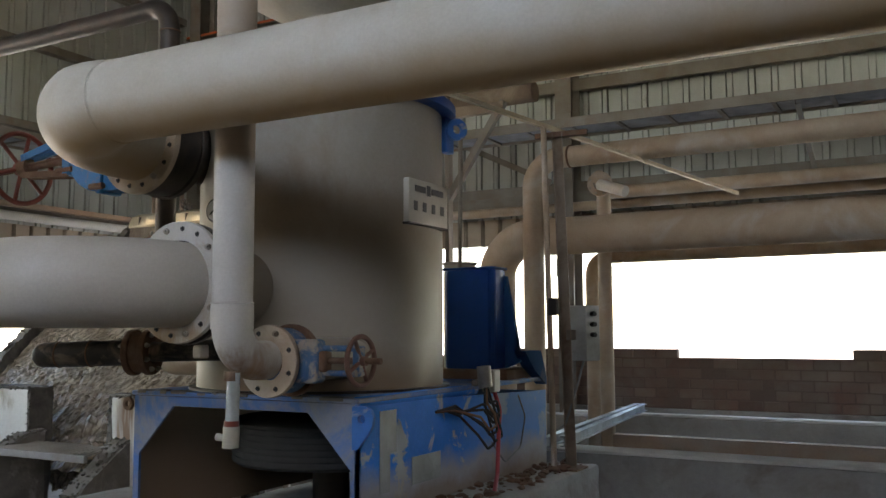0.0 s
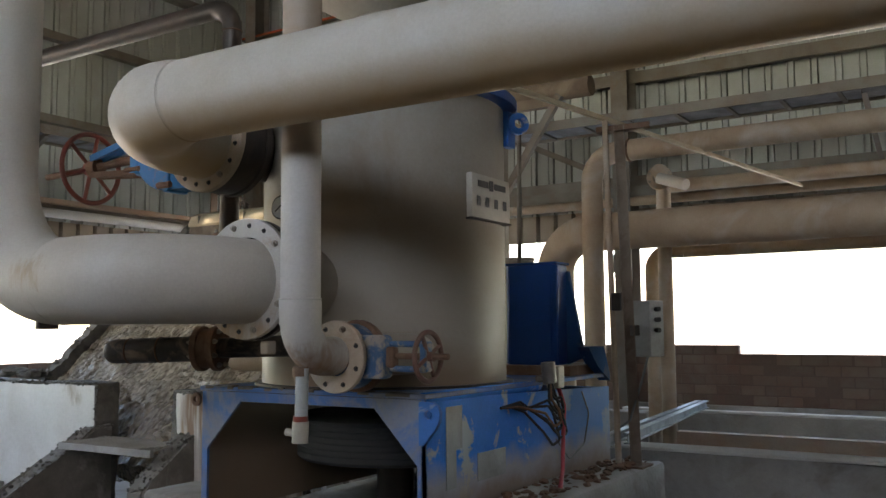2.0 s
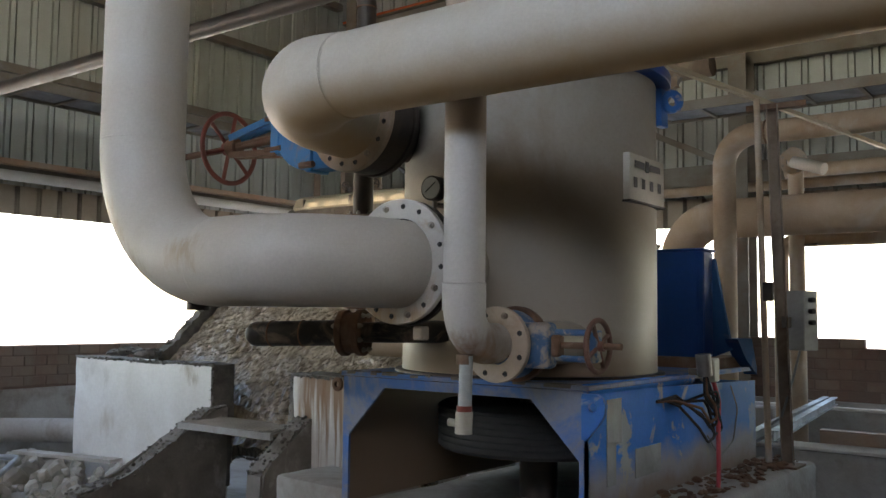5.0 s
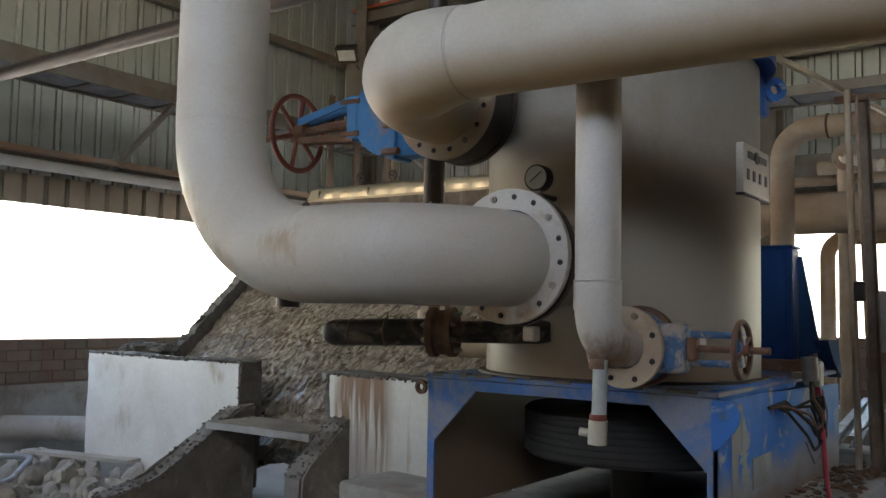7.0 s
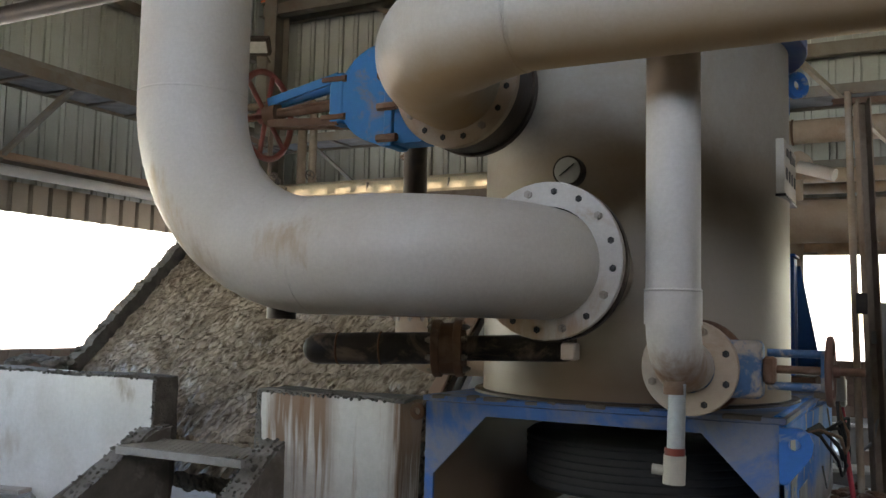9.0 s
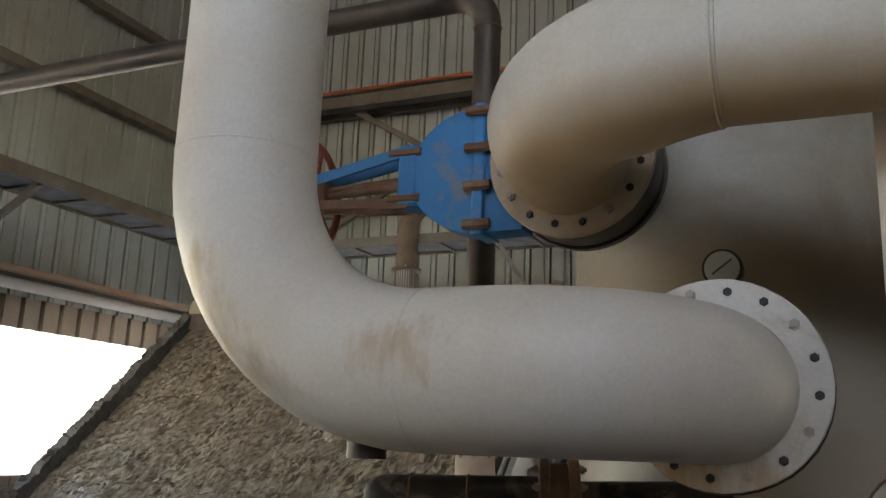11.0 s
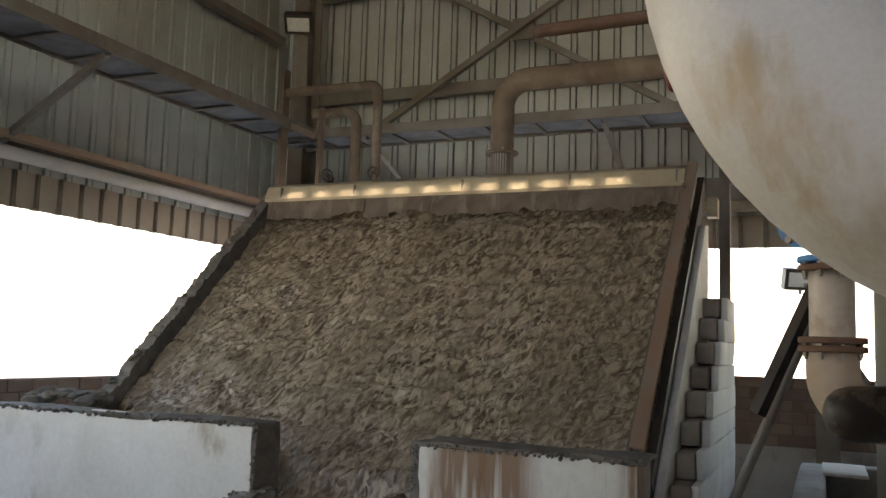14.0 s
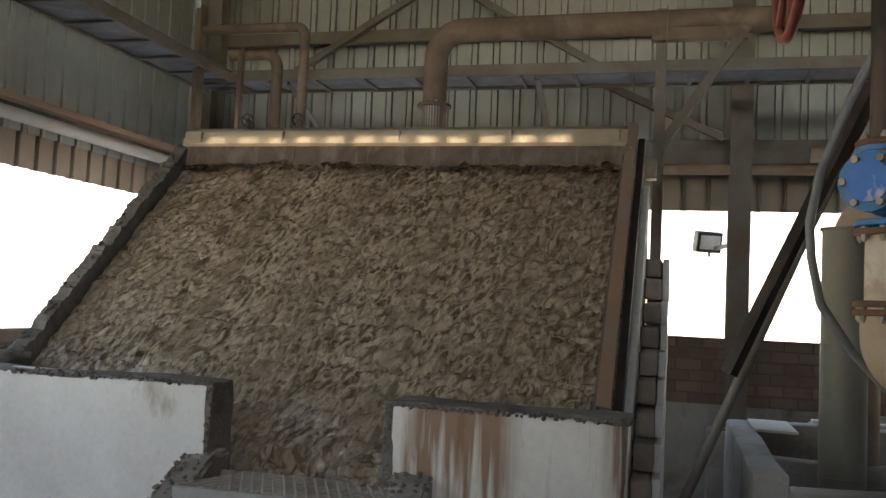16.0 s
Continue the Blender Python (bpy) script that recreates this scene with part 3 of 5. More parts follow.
for x, y in ((-3.68, 9.72), (-9.35, 9.55), (2.2, 9.72)):
    steel_column(x, y, 0, 8.0)
steel_column(-9.5, 2.2, 0, 8.0, roll=90)


def girt(p, q, w, h, roll=0, mat=None, label="grey steel channel girt along the sheet wall"):
    s = single("girt", section(p, q, w, h, 0.008, "C", roll), mat or GREY_STEEL, label, "girt", "wall girts", "structure")


for z in (3.46, 4.70, 6.02):
    girt((-9.6, BACK + 0.1, z), (4.0, BACK + 0.1, z), 0.10, 0.14)
for z in (3.28, 4.32, 5.35, 6.4):
    girt((LEFT + 0.02, -9.8, z), (LEFT + 0.02, 9.5, z), 0.12, 0.10)
# ledge beams and pale conduits over the openings
girt((-9.5, BACK - 0.02, 3.33), (4.0, BACK - 0.02, 3.33), 0.12, 0.12)
single("conduit_pipe", pipe([(-9.2, BACK - 0.1, 3.21), (4.0, BACK - 0.1, 3.21)], 0.055, n=16), TAN, "pale dusty conduit pipe along the wall", "pipe")
single("conduit_pipe", pipe([(LEFT + 0.22, -9.0, 3.16), (LEFT + 0.22, 9.4, 3.16)], 0.055, n=16), WHITE, "pale dusty conduit pipe along the wall", "pipe")
single("eaves_rail", section((LEFT + 0.2, -9.0, 3.30), (LEFT + 0.2, 9.4, 3.30), 0.1, 0.06, 0.006, "C"), BROWN_WOOD, "brown rusted rail above the side opening", "rail", kind="structure")


def wind_brace(p, q):
    single("wind_brace", section(p, q, 0.07, 0.07, 0.008, "L"), GREY_STEEL, "grey steel angle wind brace across the sheet wall", "brace", "wind braces", "structure")


wind_brace((-8.35, 9.62, 4.26), (-5.1, 9.62, 6.2))
wind_brace((-8.35, 9.74, 6.2), (-4.95, 9.74, 4.2))
single("gusset_plate", box((-6.8, 9.66, 5.12), (-6.55, 9.70, 5.36), 0.003), GREY_STEEL, "grey steel gusset plate where braces cross", "plate")
wind_brace((-5.3, 9.62, 4.2), (-3.85, 9.62, 3.5))
single("orange_cable", pipe([(-9.6, 9.5, 6.16), (-2.0, 9.5, 6.16)], 0.02, n=8), ORANGE, "orange cable run along a high beam", "cable")
single("high_beam", section((-9.6, 9.55, 6.03), (3.9, 9.55, 6.03), 0.16, 0.2, 0.01, "I"), GREY_STEEL, "dark grey steel beam high on the wall", "beam", kind="structure")


TRAY_BED = surf("dull_galvanised_bed", (0.22, 0.225, 0.235), (0.16, 0.16, 0.16), 4, 0.6, metal=0.2, bump=0.03)


def cable_tray(p, q, width, across, n):
    """A ladder tray: two perforated side rails, rungs, a dark cover above."""
    p, q, across = Vector(p), Vector(q), Vector(across)
    t = thing("cable_tray", tuple((p + q) / 2), "dusty steel ladder cable tray hung from the wall", "cable tray", "cable trays")
    up = Vector((0, 0, 1))
    for s in (-1, 1):
        o = across * (s * width / 2)
        part("side_rail", section(p + o, q + o, 0.03, 0.10, 0.004, "C", 0 if abs(across.x) > 0.5 else 0), GREY_STEEL, t)
    for i in range(n):
        c = p.lerp(q, (i + 0.5) / n) - up * 0.035
        d = (q - p).normalized() * 0.02
        part("rung", section(c - across * width / 2, c + across * width / 2, 0.04, 0.02, 0.004, "C"), GREY_STEEL, t)
    lo = [min(a, c2) for a, c2 in zip(p - across * width / 2, q + across * width / 2)]
    hi = [max(a, c2) for a, c2 in zip(p - across * width / 2, q + across * width / 2)]
    part("tray_bed", box((lo[0], lo[1], p.z - 0.022), (hi[0], hi[1], p.z - 0.018)), TRAY_BED, t, "pale galvanised tray floor")
    return t


cable_tray((-8.9, 8.70, 3.90), (4.0, 8.70, 3.90), 0.5, (0, 1, 0), 26)
cable_tray((-8.76, -8.0, 3.90), (-8.76, 8.9, 3.90), 0.5, (1, 0, 0), 34)
for y in (-2.0, 1.9, 5.6):
    single("tray_bracket", section((LEFT + 0.05, y, 3.2), (-8.55, y, 3.84), 0.05, 0.05, 0.005, "L"), GREY_STEEL, "slanting steel angle bracket under the cable tray", "bracket", "tray brackets")
for x in (-7.9, -5.5, -1.0, 1.5):
    single("tray_bracket", section((x, BACK + 0.1, 3.35), (x, 8.5, 3.84), 0.05, 0.05, 0.005, "L"), GREY_STEEL, "slanting steel angle bracket under the cable tray", "bracket", "tray brackets")

# ---- the inclined washing screen ----
# slope: up along +y, from (y 4.9, z 0.62) to (y 7.55, z 3.02)
SX0, SX1 = -8.24, -4.59
S_LOW, S_TOP = Vector((0, 4.95, 0.67)), Vector((0, 7.53, 3.04))
S_DIR = (S_TOP - S_LOW).normalized()
S_NOR = Vector((0, -S_DIR.z, S_DIR.y))
S_LEN = (S_TOP - S_LOW).length


def on_slope(x, s, h=0.0):
    return Vector((x, 0, 0)) + S_LOW + S_DIR * s + S_NOR * h


b = bmesh.new()
nx, ns = 180, 128
g = [[b.verts.new(on_slope(SX0 + (SX1 - SX0) * i / nx, S_LEN * j / ns,
      0.035 * noise.noise((i * 0.2, j * 0.2, 3)) + 0.045 * (0.5 - abs(noise.noise((i * 0.3, j * 0.18, 7)))) - 0.04)) for i in range(nx + 1)] for j in range(ns + 1)]
for j in range(ns):
    for i in range(nx):
        b.faces.new((g[j][i], g[j][i + 1], g[j + 1][i + 1], g[j + 1][i]))
screen = thing("inclined_screen", (-6.45, 6.2, 0.3), "wide inclined washing screen covered in flowing grey-brown pulp", "washing screen")
part("pulp_bed", b, PULP, screen, "wet grey-brown pulp film on the screen")
b = bmesh.new()
for s in (0.05, 0.7, 1.4, 2.1, 2.8, 3.4):
    if s < S_LEN:
        box((SX0, S_LOW.y + S_DIR.y * s + 0.35, S_LOW.z + S_DIR.z * s - 0.75), (SX1, S_LOW.y + S_DIR.y * s + 0.43, S_LOW.z + S_DIR.z * s - 0.67), 0.003, b)
part("under_frame", b, RUST, screen)


def ragged_edge(x, width, seed, h=0.10):
    """The crusted side board along the slope, with a torn upper edge of dried pulp."""
    rnd = random.Random(seed)
    b = bmesh.new()
    n = 170
    prev = None
    for i in range(n + 1):
        s = S_LEN * i / n
        hh = h - 0.03 + rnd.uniform(-0.007, 0.009) + 0.035 * noise.noise((s * 5, seed, 0)) + 0.02 * noise.noise((s * 17, seed, 2))
        o = 0.015 * noise.noise((s * 9, seed, 5))
        row = [b.verts.new(on_slope(x + o, s, -0.12)), b.verts.new(on_slope(x + o, s, hh)),
               b.verts.new(on_slope(x + width + o * 0.5, s, hh - 0.01)), b.verts.new(on_slope(x + width, s, -0.12))]
        if prev:
            for k in range(4):
                b.faces.new((prev[k], prev[(k + 1) % 4], row[(k + 1) % 4], row[k]))
        else:
            b.faces.new(row)
        prev = row
    b.faces.new(prev)
    return b


part("side_board", ragged_edge(SX0 - 0.11, 0.10, 3, 0.135), PULP_DARK, screen, "side board crusted with dark dried pulp")
b = bmesh.new()
rnd = random.Random(11)
for i in range(60):
    s = rnd.uniform(0.8, S_LEN - 0.1)
    c = on_slope(SX0 - 0.07 + rnd.uniform(-0.03, 0.03), s, 0.115)
    e = bmesh.new()
    bmesh.ops.create_icosphere(e, subdivisions=1, radius=rnd.uniform(0.008, 0.020))
    for v in e.verts:
        v.co += noise.noise_vector(v.co * 30 + c) * 0.010
    bmesh.ops.translate(e, vec=c, verts=e.verts)
    merge(b, e)
tagged(part("crust", b, PULP_DARK, screen, "torn lumps of dried pulp"), kind="stuff")
# right side: brown flashing strip, dark rail
fb = []
for x, h in ((-4.640, 0.105), (-4.565, 0.085), (-4.560, 0.070), (-4.574, 0.070), (-4.640, 0.090)):
    fb.append((on_slope(x, 0.80, h), on_slope(x, S_LEN + 0.16, h + 0.01)))
b = bmesh.new()
lo_, hi_ = [b.verts.new(p) for p, q in fb], [b.verts.new(q) for p, q in fb]
b.faces.new(lo_)
b.faces.new(hi_)
for k in range(5):
    b.faces.new((lo_[k], lo_[(k + 1) % 5], hi_[(k + 1) % 5], hi_[k]))
part("flashing", b, BROWN_WOOD, screen, "rusty brown flashing strip down the side")
b = box((-0.5, -0.5, -0.5), (0.5, 0.5, 0.5))
for v in b.verts:
    v.co = on_slope(-4.553 + 0.048 * (v.co.x + 0.5), 0.62 + (S_LEN - 0.6) * (v.co.y + 0.5), -0.10 + 0.15 * (v.co.z + 0.5))
part("side_rail", b, BLACK_RUST, screen, "dark crusted steel side rail")
b = box((-0.5, -0.5, -0.5), (0.5, 0.5, 0.5))
for v in b.verts:
    v.co = on_slope(-4.657 + 0.02 * (v.co.x + 0.5), 0.1 + (S_LEN - 0.05) * (v.co.y + 0.5), -0.14 + 0.22 * (v.co.z + 0.5))
part("side_board", b, PULP_DARK, screen, "inner side board wetted by pulp")

# header trough that feeds the screen
hd = thing("header_trough", (-6.45, 7.8, 2.9), "dusty cream steel header trough along the top of the screen", "trough")
b = bmesh.new()
prof = [(7.36, 2.975), (7.34, 3.03), (7.39, 3.14), (7.50, 3.185), (8.05, 3.185), (8.05, 2.75), (7.6, 2.75)]
rows_ = []
for i in range(41):
    x = SX0 - 0.06 + (-4.63 - SX0 + 0.06) * i / 40
    rows_.append([b.verts.new((x, y + 0.006 * noise.noise((x * 3, y, 1)), z)) for y, z in prof])
for a, c in zip(rows_, rows_[1:]):
    for k in range(len(prof)):
        b.faces.new((a[k], c[k], c[(k + 1) % len(prof)], a[(k + 1) % len(prof)]))
b.faces.new(rows_[0])
b.faces.new(rows_[-1])
part("trough_body", b, CREAM, hd)
rnd = random.Random(5)
cur = SX0 + 0.02
while cur < SX1 - 0.03:
    # lapped strips, each with a torn lower edge and a slight curl
    wide = min(rnd.uniform(0.09, 0.22), SX1 - 0.02 - cur)
    drop, lap = 0.13 + rnd.uniform(-0.015, 0.03), rnd.uniform(0, 0.012)
    b = bmesh.new()
    cols = []
    for k in range(7):
        x = cur - 0.004 + (wide + 0.006) * k / 6
        curl = 0.010 * noise.noise((x * 14, 3.1, 0.5))
        low = 2.985 - drop - 0.030 * noise.noise((x * 17, 7.7, 0.2)) - 0.012 * noise.noise((x * 60, 2.2, 0.9))
        cols.append([b.verts.new((x, 7.290 + lap - 0.020 + curl, low)), b.verts.new((x, 7.292 + lap, 2.995)), b.verts.new((x, 7.304 + lap, 2.995)), b.verts.new((x, 7.298 + lap - 0.018 + curl, low))])
    for p, q in zip(cols, cols[1:]):
        for k in range(4):
            b.faces.new((p[k], q[k], q[(k + 1) % 4], p[(k + 1) % 4]))
    b.faces.new(cols[0])
    b.faces.new(cols[-1][::-1])
    part("apron_strip", b, APRON, hd, "stained rubber apron strip")
    cur += wide
part("apron_rail", section((SX0, 7.325, 2.985), (SX1, 7.325, 2.985), 0.03, 0.02, 0.004, "L"), GREY_STEEL, hd)
part("support_leg", section((SX0, 8.0, 0), (SX0, 8.0, 2.75), 0.1, 0.1, 0.008, "I"), GREY_STEEL, hd)
part("support_leg", section((SX1, 8.0, 0), (SX1, 8.0, 2.75), 0.1, 0.1, 0.008, "I"), GREY_STEEL, hd)
for x in (SX0 + 0.1, -7.4, -6.4, -5.5, SX1 - 0.1):
    part("seam", box((x, 7.345, 3.03), (x + 0.008, 7.40, 3.13), 0.001), GREY_STEEL, hd)

# the flow: rigid mats of pulp that glide down the screen and return beneath it
SPEED, RETURN, S_FOOT, S_HEAD = 1.15, 0.60, 0.50, S_LEN - 0.93
ARC = math.pi * RETURN / 2
LOOP = 2 * S_HEAD + 2 * ARC
MATS = 20
MAT_LEN = LOOP / MATS + 0.15


def loop_pose(s):
    """Place on the endless way: down the face, round the foot, up beneath, round the head."""
    s %= LOOP
    slope = math.atan2(S_DIR.z, S_DIR.y)
    r = RETURN / 2
    if s < S_HEAD:
        c, turn = on_slope(0, S_FOOT + S_HEAD - s, -0.02), 0.0
    elif s < S_HEAD + ARC:
        a = (s - S_HEAD) / r
        c, turn = on_slope(0, S_FOOT, -0.02 - r) + S_NOR * (r * math.cos(a)) - S_DIR * (r * math.sin(a)), a
    elif s < 2 * S_HEAD + ARC:
        c, turn = on_slope(0, S_FOOT + s - S_HEAD - ARC, -0.02 - RETURN), math.pi
    else:
        a = (s - 2 * S_HEAD - ARC) / r
        c, turn = on_slope(0, S_FOOT + S_HEAD, -0.02 - r) - S_NOR * (r * math.cos(a)) + S_DIR * (r * math.sin(a)), math.pi + a
    return Matrix.Translation(((SX0 + SX1) / 2, c.y, c.z)) @ Matrix.Rotation(slope + turn, 4, "X")


def fibres(x, y, seed):
    """Matted relief: ridged lumps drawn out in wandering directions."""
    w = Vector((0.9 * noise.noise((x * 2.2, y * 2.2, seed)), 0.9 * noise.noise((x * 2.2 + 9, y * 2.2, seed)), 0))
    p = Vector(((x - y * 0.5) * 16, (x * 0.5 + y) * 5.0, seed * 3.7)) + w * 2.4
    q = Vector((x * 19 - y * 3.0, y * 6.0, seed * 2.1 + 9)) + w * 1.6
    h = 0.036 * max(0.0, 0.6 - abs(noise.noise(p))) ** 1.5 + 0.026 * (0.5 - abs(noise.noise(q * 1.2 + w))) + 0.010 * noise.noise(p * 2.6)
    return h + 0.026 * noise.noise((x * 1.8, y * 1.8, seed + 40)) + 0.005 * noise.noise(q * 6)


def pulp_mat(seed):
    b = bmesh.new()
    nx, ny, wid = 270, 34, SX1 - SX0 - 0.03
    rows_ = []
    for j in range(ny + 1):
        v = j / ny
        edge = min(1.0, min(v, 1 - v) / 0.18)
        row = []
        for i in range(nx + 1):
            x, y = -wid / 2 + wid * i / nx, (v - 0.5) * MAT_LEN
            wob = (0.16 * noise.noise((x * 2.3, seed * 3, 0)) + 0.07 * noise.noise((x * 8, seed * 3, 4))) * (1 - edge)
            row.append(b.verts.new((x, y + wob, fibres(x, y + wob, seed) - 0.028 * (1 - edge) ** 2)))
        rows_.append(row)
    for a, c in zip(rows_, rows_[1:]):
        for i in range(nx):
            b.faces.new((a[i], a[i + 1], c[i + 1], c[i]))
    ob = new("pulp_mat", to_mesh("pulp_mat", b, PULP))
    return tagged(ob, "lumpy wet grey-brown paper pulp sliding down the screen", "pulp", "pulp flow")


PULP_MATS = [pulp_mat(k) for k in range(MATS)]
for k, ob in enumerate(PULP_MATS):
    ob.matrix_world = loop_pose(k * LOOP / MATS)

# ---- whitewashed walls and channel in front of the screen ----
w1 = thing("whitewashed_wall", (-7.5, 4.95, 0), "whitewashed masonry wall with a dark pulp-crusted top and end", "wall", "channel walls")
part("wall_body", rough_block((-8.56, 4.76, -0.05), (-6.50, 4.97, 1.325), 0.16, 0.012, 1), WHITEWASH, w1)
part("cap_crust", rough_block((-8.57, 4.765, 1.314), (-6.48, 4.985, 1.334), 0.03, 0.018, 2, 0.004), PULP_DARK, w1, "dark crust of dried pulp along the top")
part("end_crust", rough_block((-6.525, 4.775, 0.3), (-6.465, 4.99, 1.33), 0.03, 0.030, 3, 0.012), PULP_DARK, w1, "black wet crust on the wall's end")
w2 = thing("whitewashed_wall", (-5.0, 5.0, 0), "whitewashed masonry wall streaked with rust under a crusted top", "wall", "channel walls")
part("wall_body", rough_block((-5.54, 4.78, -0.05), (-4.46, 5.06, 1.29), 0.14, 0.012, 4), STAINED, w2)
part("cap_crust", rough_block((-5.56, 4.785, 1.279), (-4.43, 5.09, 1.302), 0.03, 0.022, 5, 0.004), PULP_DARK, w2, "dark crust of dried pulp along the top")
part("end_crust", rough_block((-5.585, 4.775, 0.85), (-5.525, 5.07, 1.30), 0.04, 0.022, 6, 0.012), PULP_DARK, w2, "lumpy pulp crust on the wall's end")


def crumbs(parent, ends, count, seed, size=1.0):
    """Crumbly pulp lumps clinging along an edge."""
    r = random.Random(seed)
    b = bmesh.new()
    p, q = Vector(ends[0]), Vector(ends[1])
    for k in range(count):
        c = p.lerp(q, (k + r.random()) / count) + Vector([r.uniform(-0.012, 0.012) for _ in range(3)])
        e = bmesh.new()
        bmesh.ops.create_icosphere(e, subdivisions=1, radius=size * r.uniform(0.007, 0.017))
        for v in e.verts:
            v.co *= 1 + 0.5 * noise.noise(v.co * 60 + c * 9)
            v.co.z *= 0.8
        bmesh.ops.translate(e, vec=c, verts=e.verts)
        merge(b, e)
    return part("crumb_edge", b, PULP_DARK, parent, "crumbly dried pulp along the edge")


crumbs(w1, ((-8.5, 4.765, 1.325), (-6.48, 4.765, 1.325)), 110, 1)
crumbs(w1, ((-6.49, 4.775, 1.32), (-6.49, 4.775, 0.45)), 70, 2)
crumbs(w2, ((-5.55, 4.785, 1.288), (-4.45, 4.785, 1.288)), 90, 3)
crumbs(w2, ((-5.555, 4.785, 1.28), (-5.555, 4.785, 0.86)), 50, 4)


def sloped_wall(name, x0, x1, pts, label):
    b = bmesh.new()
    a = [b.verts.new((x0, y, z)) for y, z in pts]
    c = [b.verts.new((x1, y, z)) for y, z in pts]
    b.faces.new(a)
    b.faces.new(c)
    k = len(pts)
    for i in range(k):
        b.faces.new((a[i], a[(i + 1) % k], c[(i + 1) % k], c[i]))
    bmesh.ops.bevel(b, geom=b.edges[:], offset=0.02, segments=2, affect="EDGES")
    bmesh.ops.subdivide_edges(b, edges=[e for e in b.edges if e.calc_length() > 0.3], cuts=5, use_grid_fill=True)
    for v in b.verts:
        v.co += noise.noise_vector(v.co * 5) * 0.012
    t = thing(name, ((x0 + x1) / 2, pts[0][0], 0), label, "wall", "channel walls")
    part("wall_body", b, WET_CONCRETE, t)
    for k, ((ya, za), (yb, zb)) in enumerate(zip(pts[1:4], pts[2:5])):
        span = math.hypot(yb - ya, zb - za)
        for j, x in enumerate((x0 + 0.012, (x0 * 2 + x1) / 3, (x0 + x1 * 2) / 3, x1 - 0.012)):
            crumbs(t, ((x, ya, za - 0.006), (x, yb, zb - 0.006)), max(4, int(span * 46)), 20 + k * 4 + j, 1.15)
    return t


sloped_wall("channel_wall", -6.60, -6.42, [(4.9, -0.05), (4.9, 1.0), (4.72, 0.97), (3.98, 0.53), (3.55, 0.45), (3.55, -0.05)], "stained concrete channel wall stepping down from the screen")
sloped_wall("channel_wall", -5.50, -5.32, [(4.85, -0.05), (4.85, 0.99), (4.75, 0.97), (4.39, 0.70), (4.30, 0.62), (4.28, -0.05)], "short broken concrete channel wall beside the stained wall")
single("channel_floor", rough_block((-6.5, 3.0, -0.05), (-5.4, 5.2, 0.05), 0.2, 0.02), PULP_DARK, "wet dark floor of the pulp channel", "channel")
single("sump_block", rough_block((-5.42, 4.9, 0.2), (-5.0, 5.0, 0.7), 0.1, 0.02), PULP_DARK, "dark crusted block in the pulp channel", "block")

# expanded-metal step over the channel
grate = thing("mesh_step", (-5.95, 4.55, 0.9), "pulp-clogged expanded metal step across the channel", "step")
part("front_bar", rough_block((-6.44, 4.40, 0.845), (-5.36, 4.435, 0.897), 0.1, 0.004, 8, 0.004), CONCRETE, grate)
part("rear_bar", rough_block((-6.44, 4.80, 0.855), (-5.36, 4.825, 0.905), 0.1, 0.004, 9, 0.004), CONCRETE, grate)
b = bmesh.new()
for i in range(-8, 28):
    for s in (1, -1):
        x0 = -6.44 + i * 0.054
        xa, xb, ya, yb = x0, x0 + s * 0.18, 4.44, 4.80
        if min(xa, xb) < -6.44 or max(xa, xb) > -5.36:
            continue
        rod((xa, ya - 0.01, 0.893), (xb, yb + 0.01, 0.902), 0.0085, n=5, bm=b)
part("mesh", b, RUBBLE, grate, "diamond mesh caked with pale pulp")
b = bmesh.new()
rnd = random.Random(9)
for i in range(90):
    c = Vector((rnd.uniform(-5.75, -5.42), rnd.uniform(4.80, 5.02), 0.90 + rnd.uniform(0, 0.10)))
    e = bmesh.new()
    bmesh.ops.create_icosphere(e, subdivisions=2, radius=rnd.uniform(0.03, 0.06))
    for v in e.verts:
        v.co += noise.noise_vector(v.co * 18 + c * 7) * 0.022
        v.co.z *= 0.6
    bmesh.ops.translate(e, vec=c, verts=e.verts)
    merge(b, e)
e = bmesh.new()
for k in range(26):
    c = Vector((rnd.uniform(-8.6, -8.05), rnd.uniform(5.1, 5.4), 1.34 + rnd.uniform(0, 0.05)))
    d = bmesh.new()
    bmesh.ops.create_icosphere(d, subdivisions=2, radius=rnd.uniform(0.04, 0.08))
    for v in d.verts:
        v.co += noise.noise_vector(v.co * 16 + c * 5) * 0.03
        v.co.z *= 0.55
    bmesh.ops.translate(d, vec=c, verts=d.verts)
    merge(e, d)
tagged(single("pulp_heap", e, PULP_DARK), "dark dried pulp heaped behind the wall top", "pulp heap", kind="stuff")
tagged(single("pulp_heap", b, PULP), "small heap of wet grey pulp at the channel edge", "pulp heap", kind="stuff")

# ---- the pulp machine: tank on its blue base ----
TX, TY, TR = -2.709, 3.645, 0.608
tank = thing("pressure_screen_tank", (TX, TY, 1.5), "large grey-brown painted steel tank, dusty and stained, on a blue base", "tank")
b = bmesh.new()
n = 72
loops = [[b.verts.new((TX + TR * math.cos(6.28318531 * k / n), TY + TR * math.sin(6.28318531 * k / n), z)) for k in range(n)] for z in (1.515, 1.54, 1.9, 2.3, 2.7, 2.86)]
for a, c in zip(loops, loops[1:]):
    for k in range(n):
        b.faces.new((a[k], a[(k + 1) % n], c[(k + 1) % n], c[k]))
b.faces.new(loops[-1])
b.faces.new(loops[0])
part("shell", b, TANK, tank)
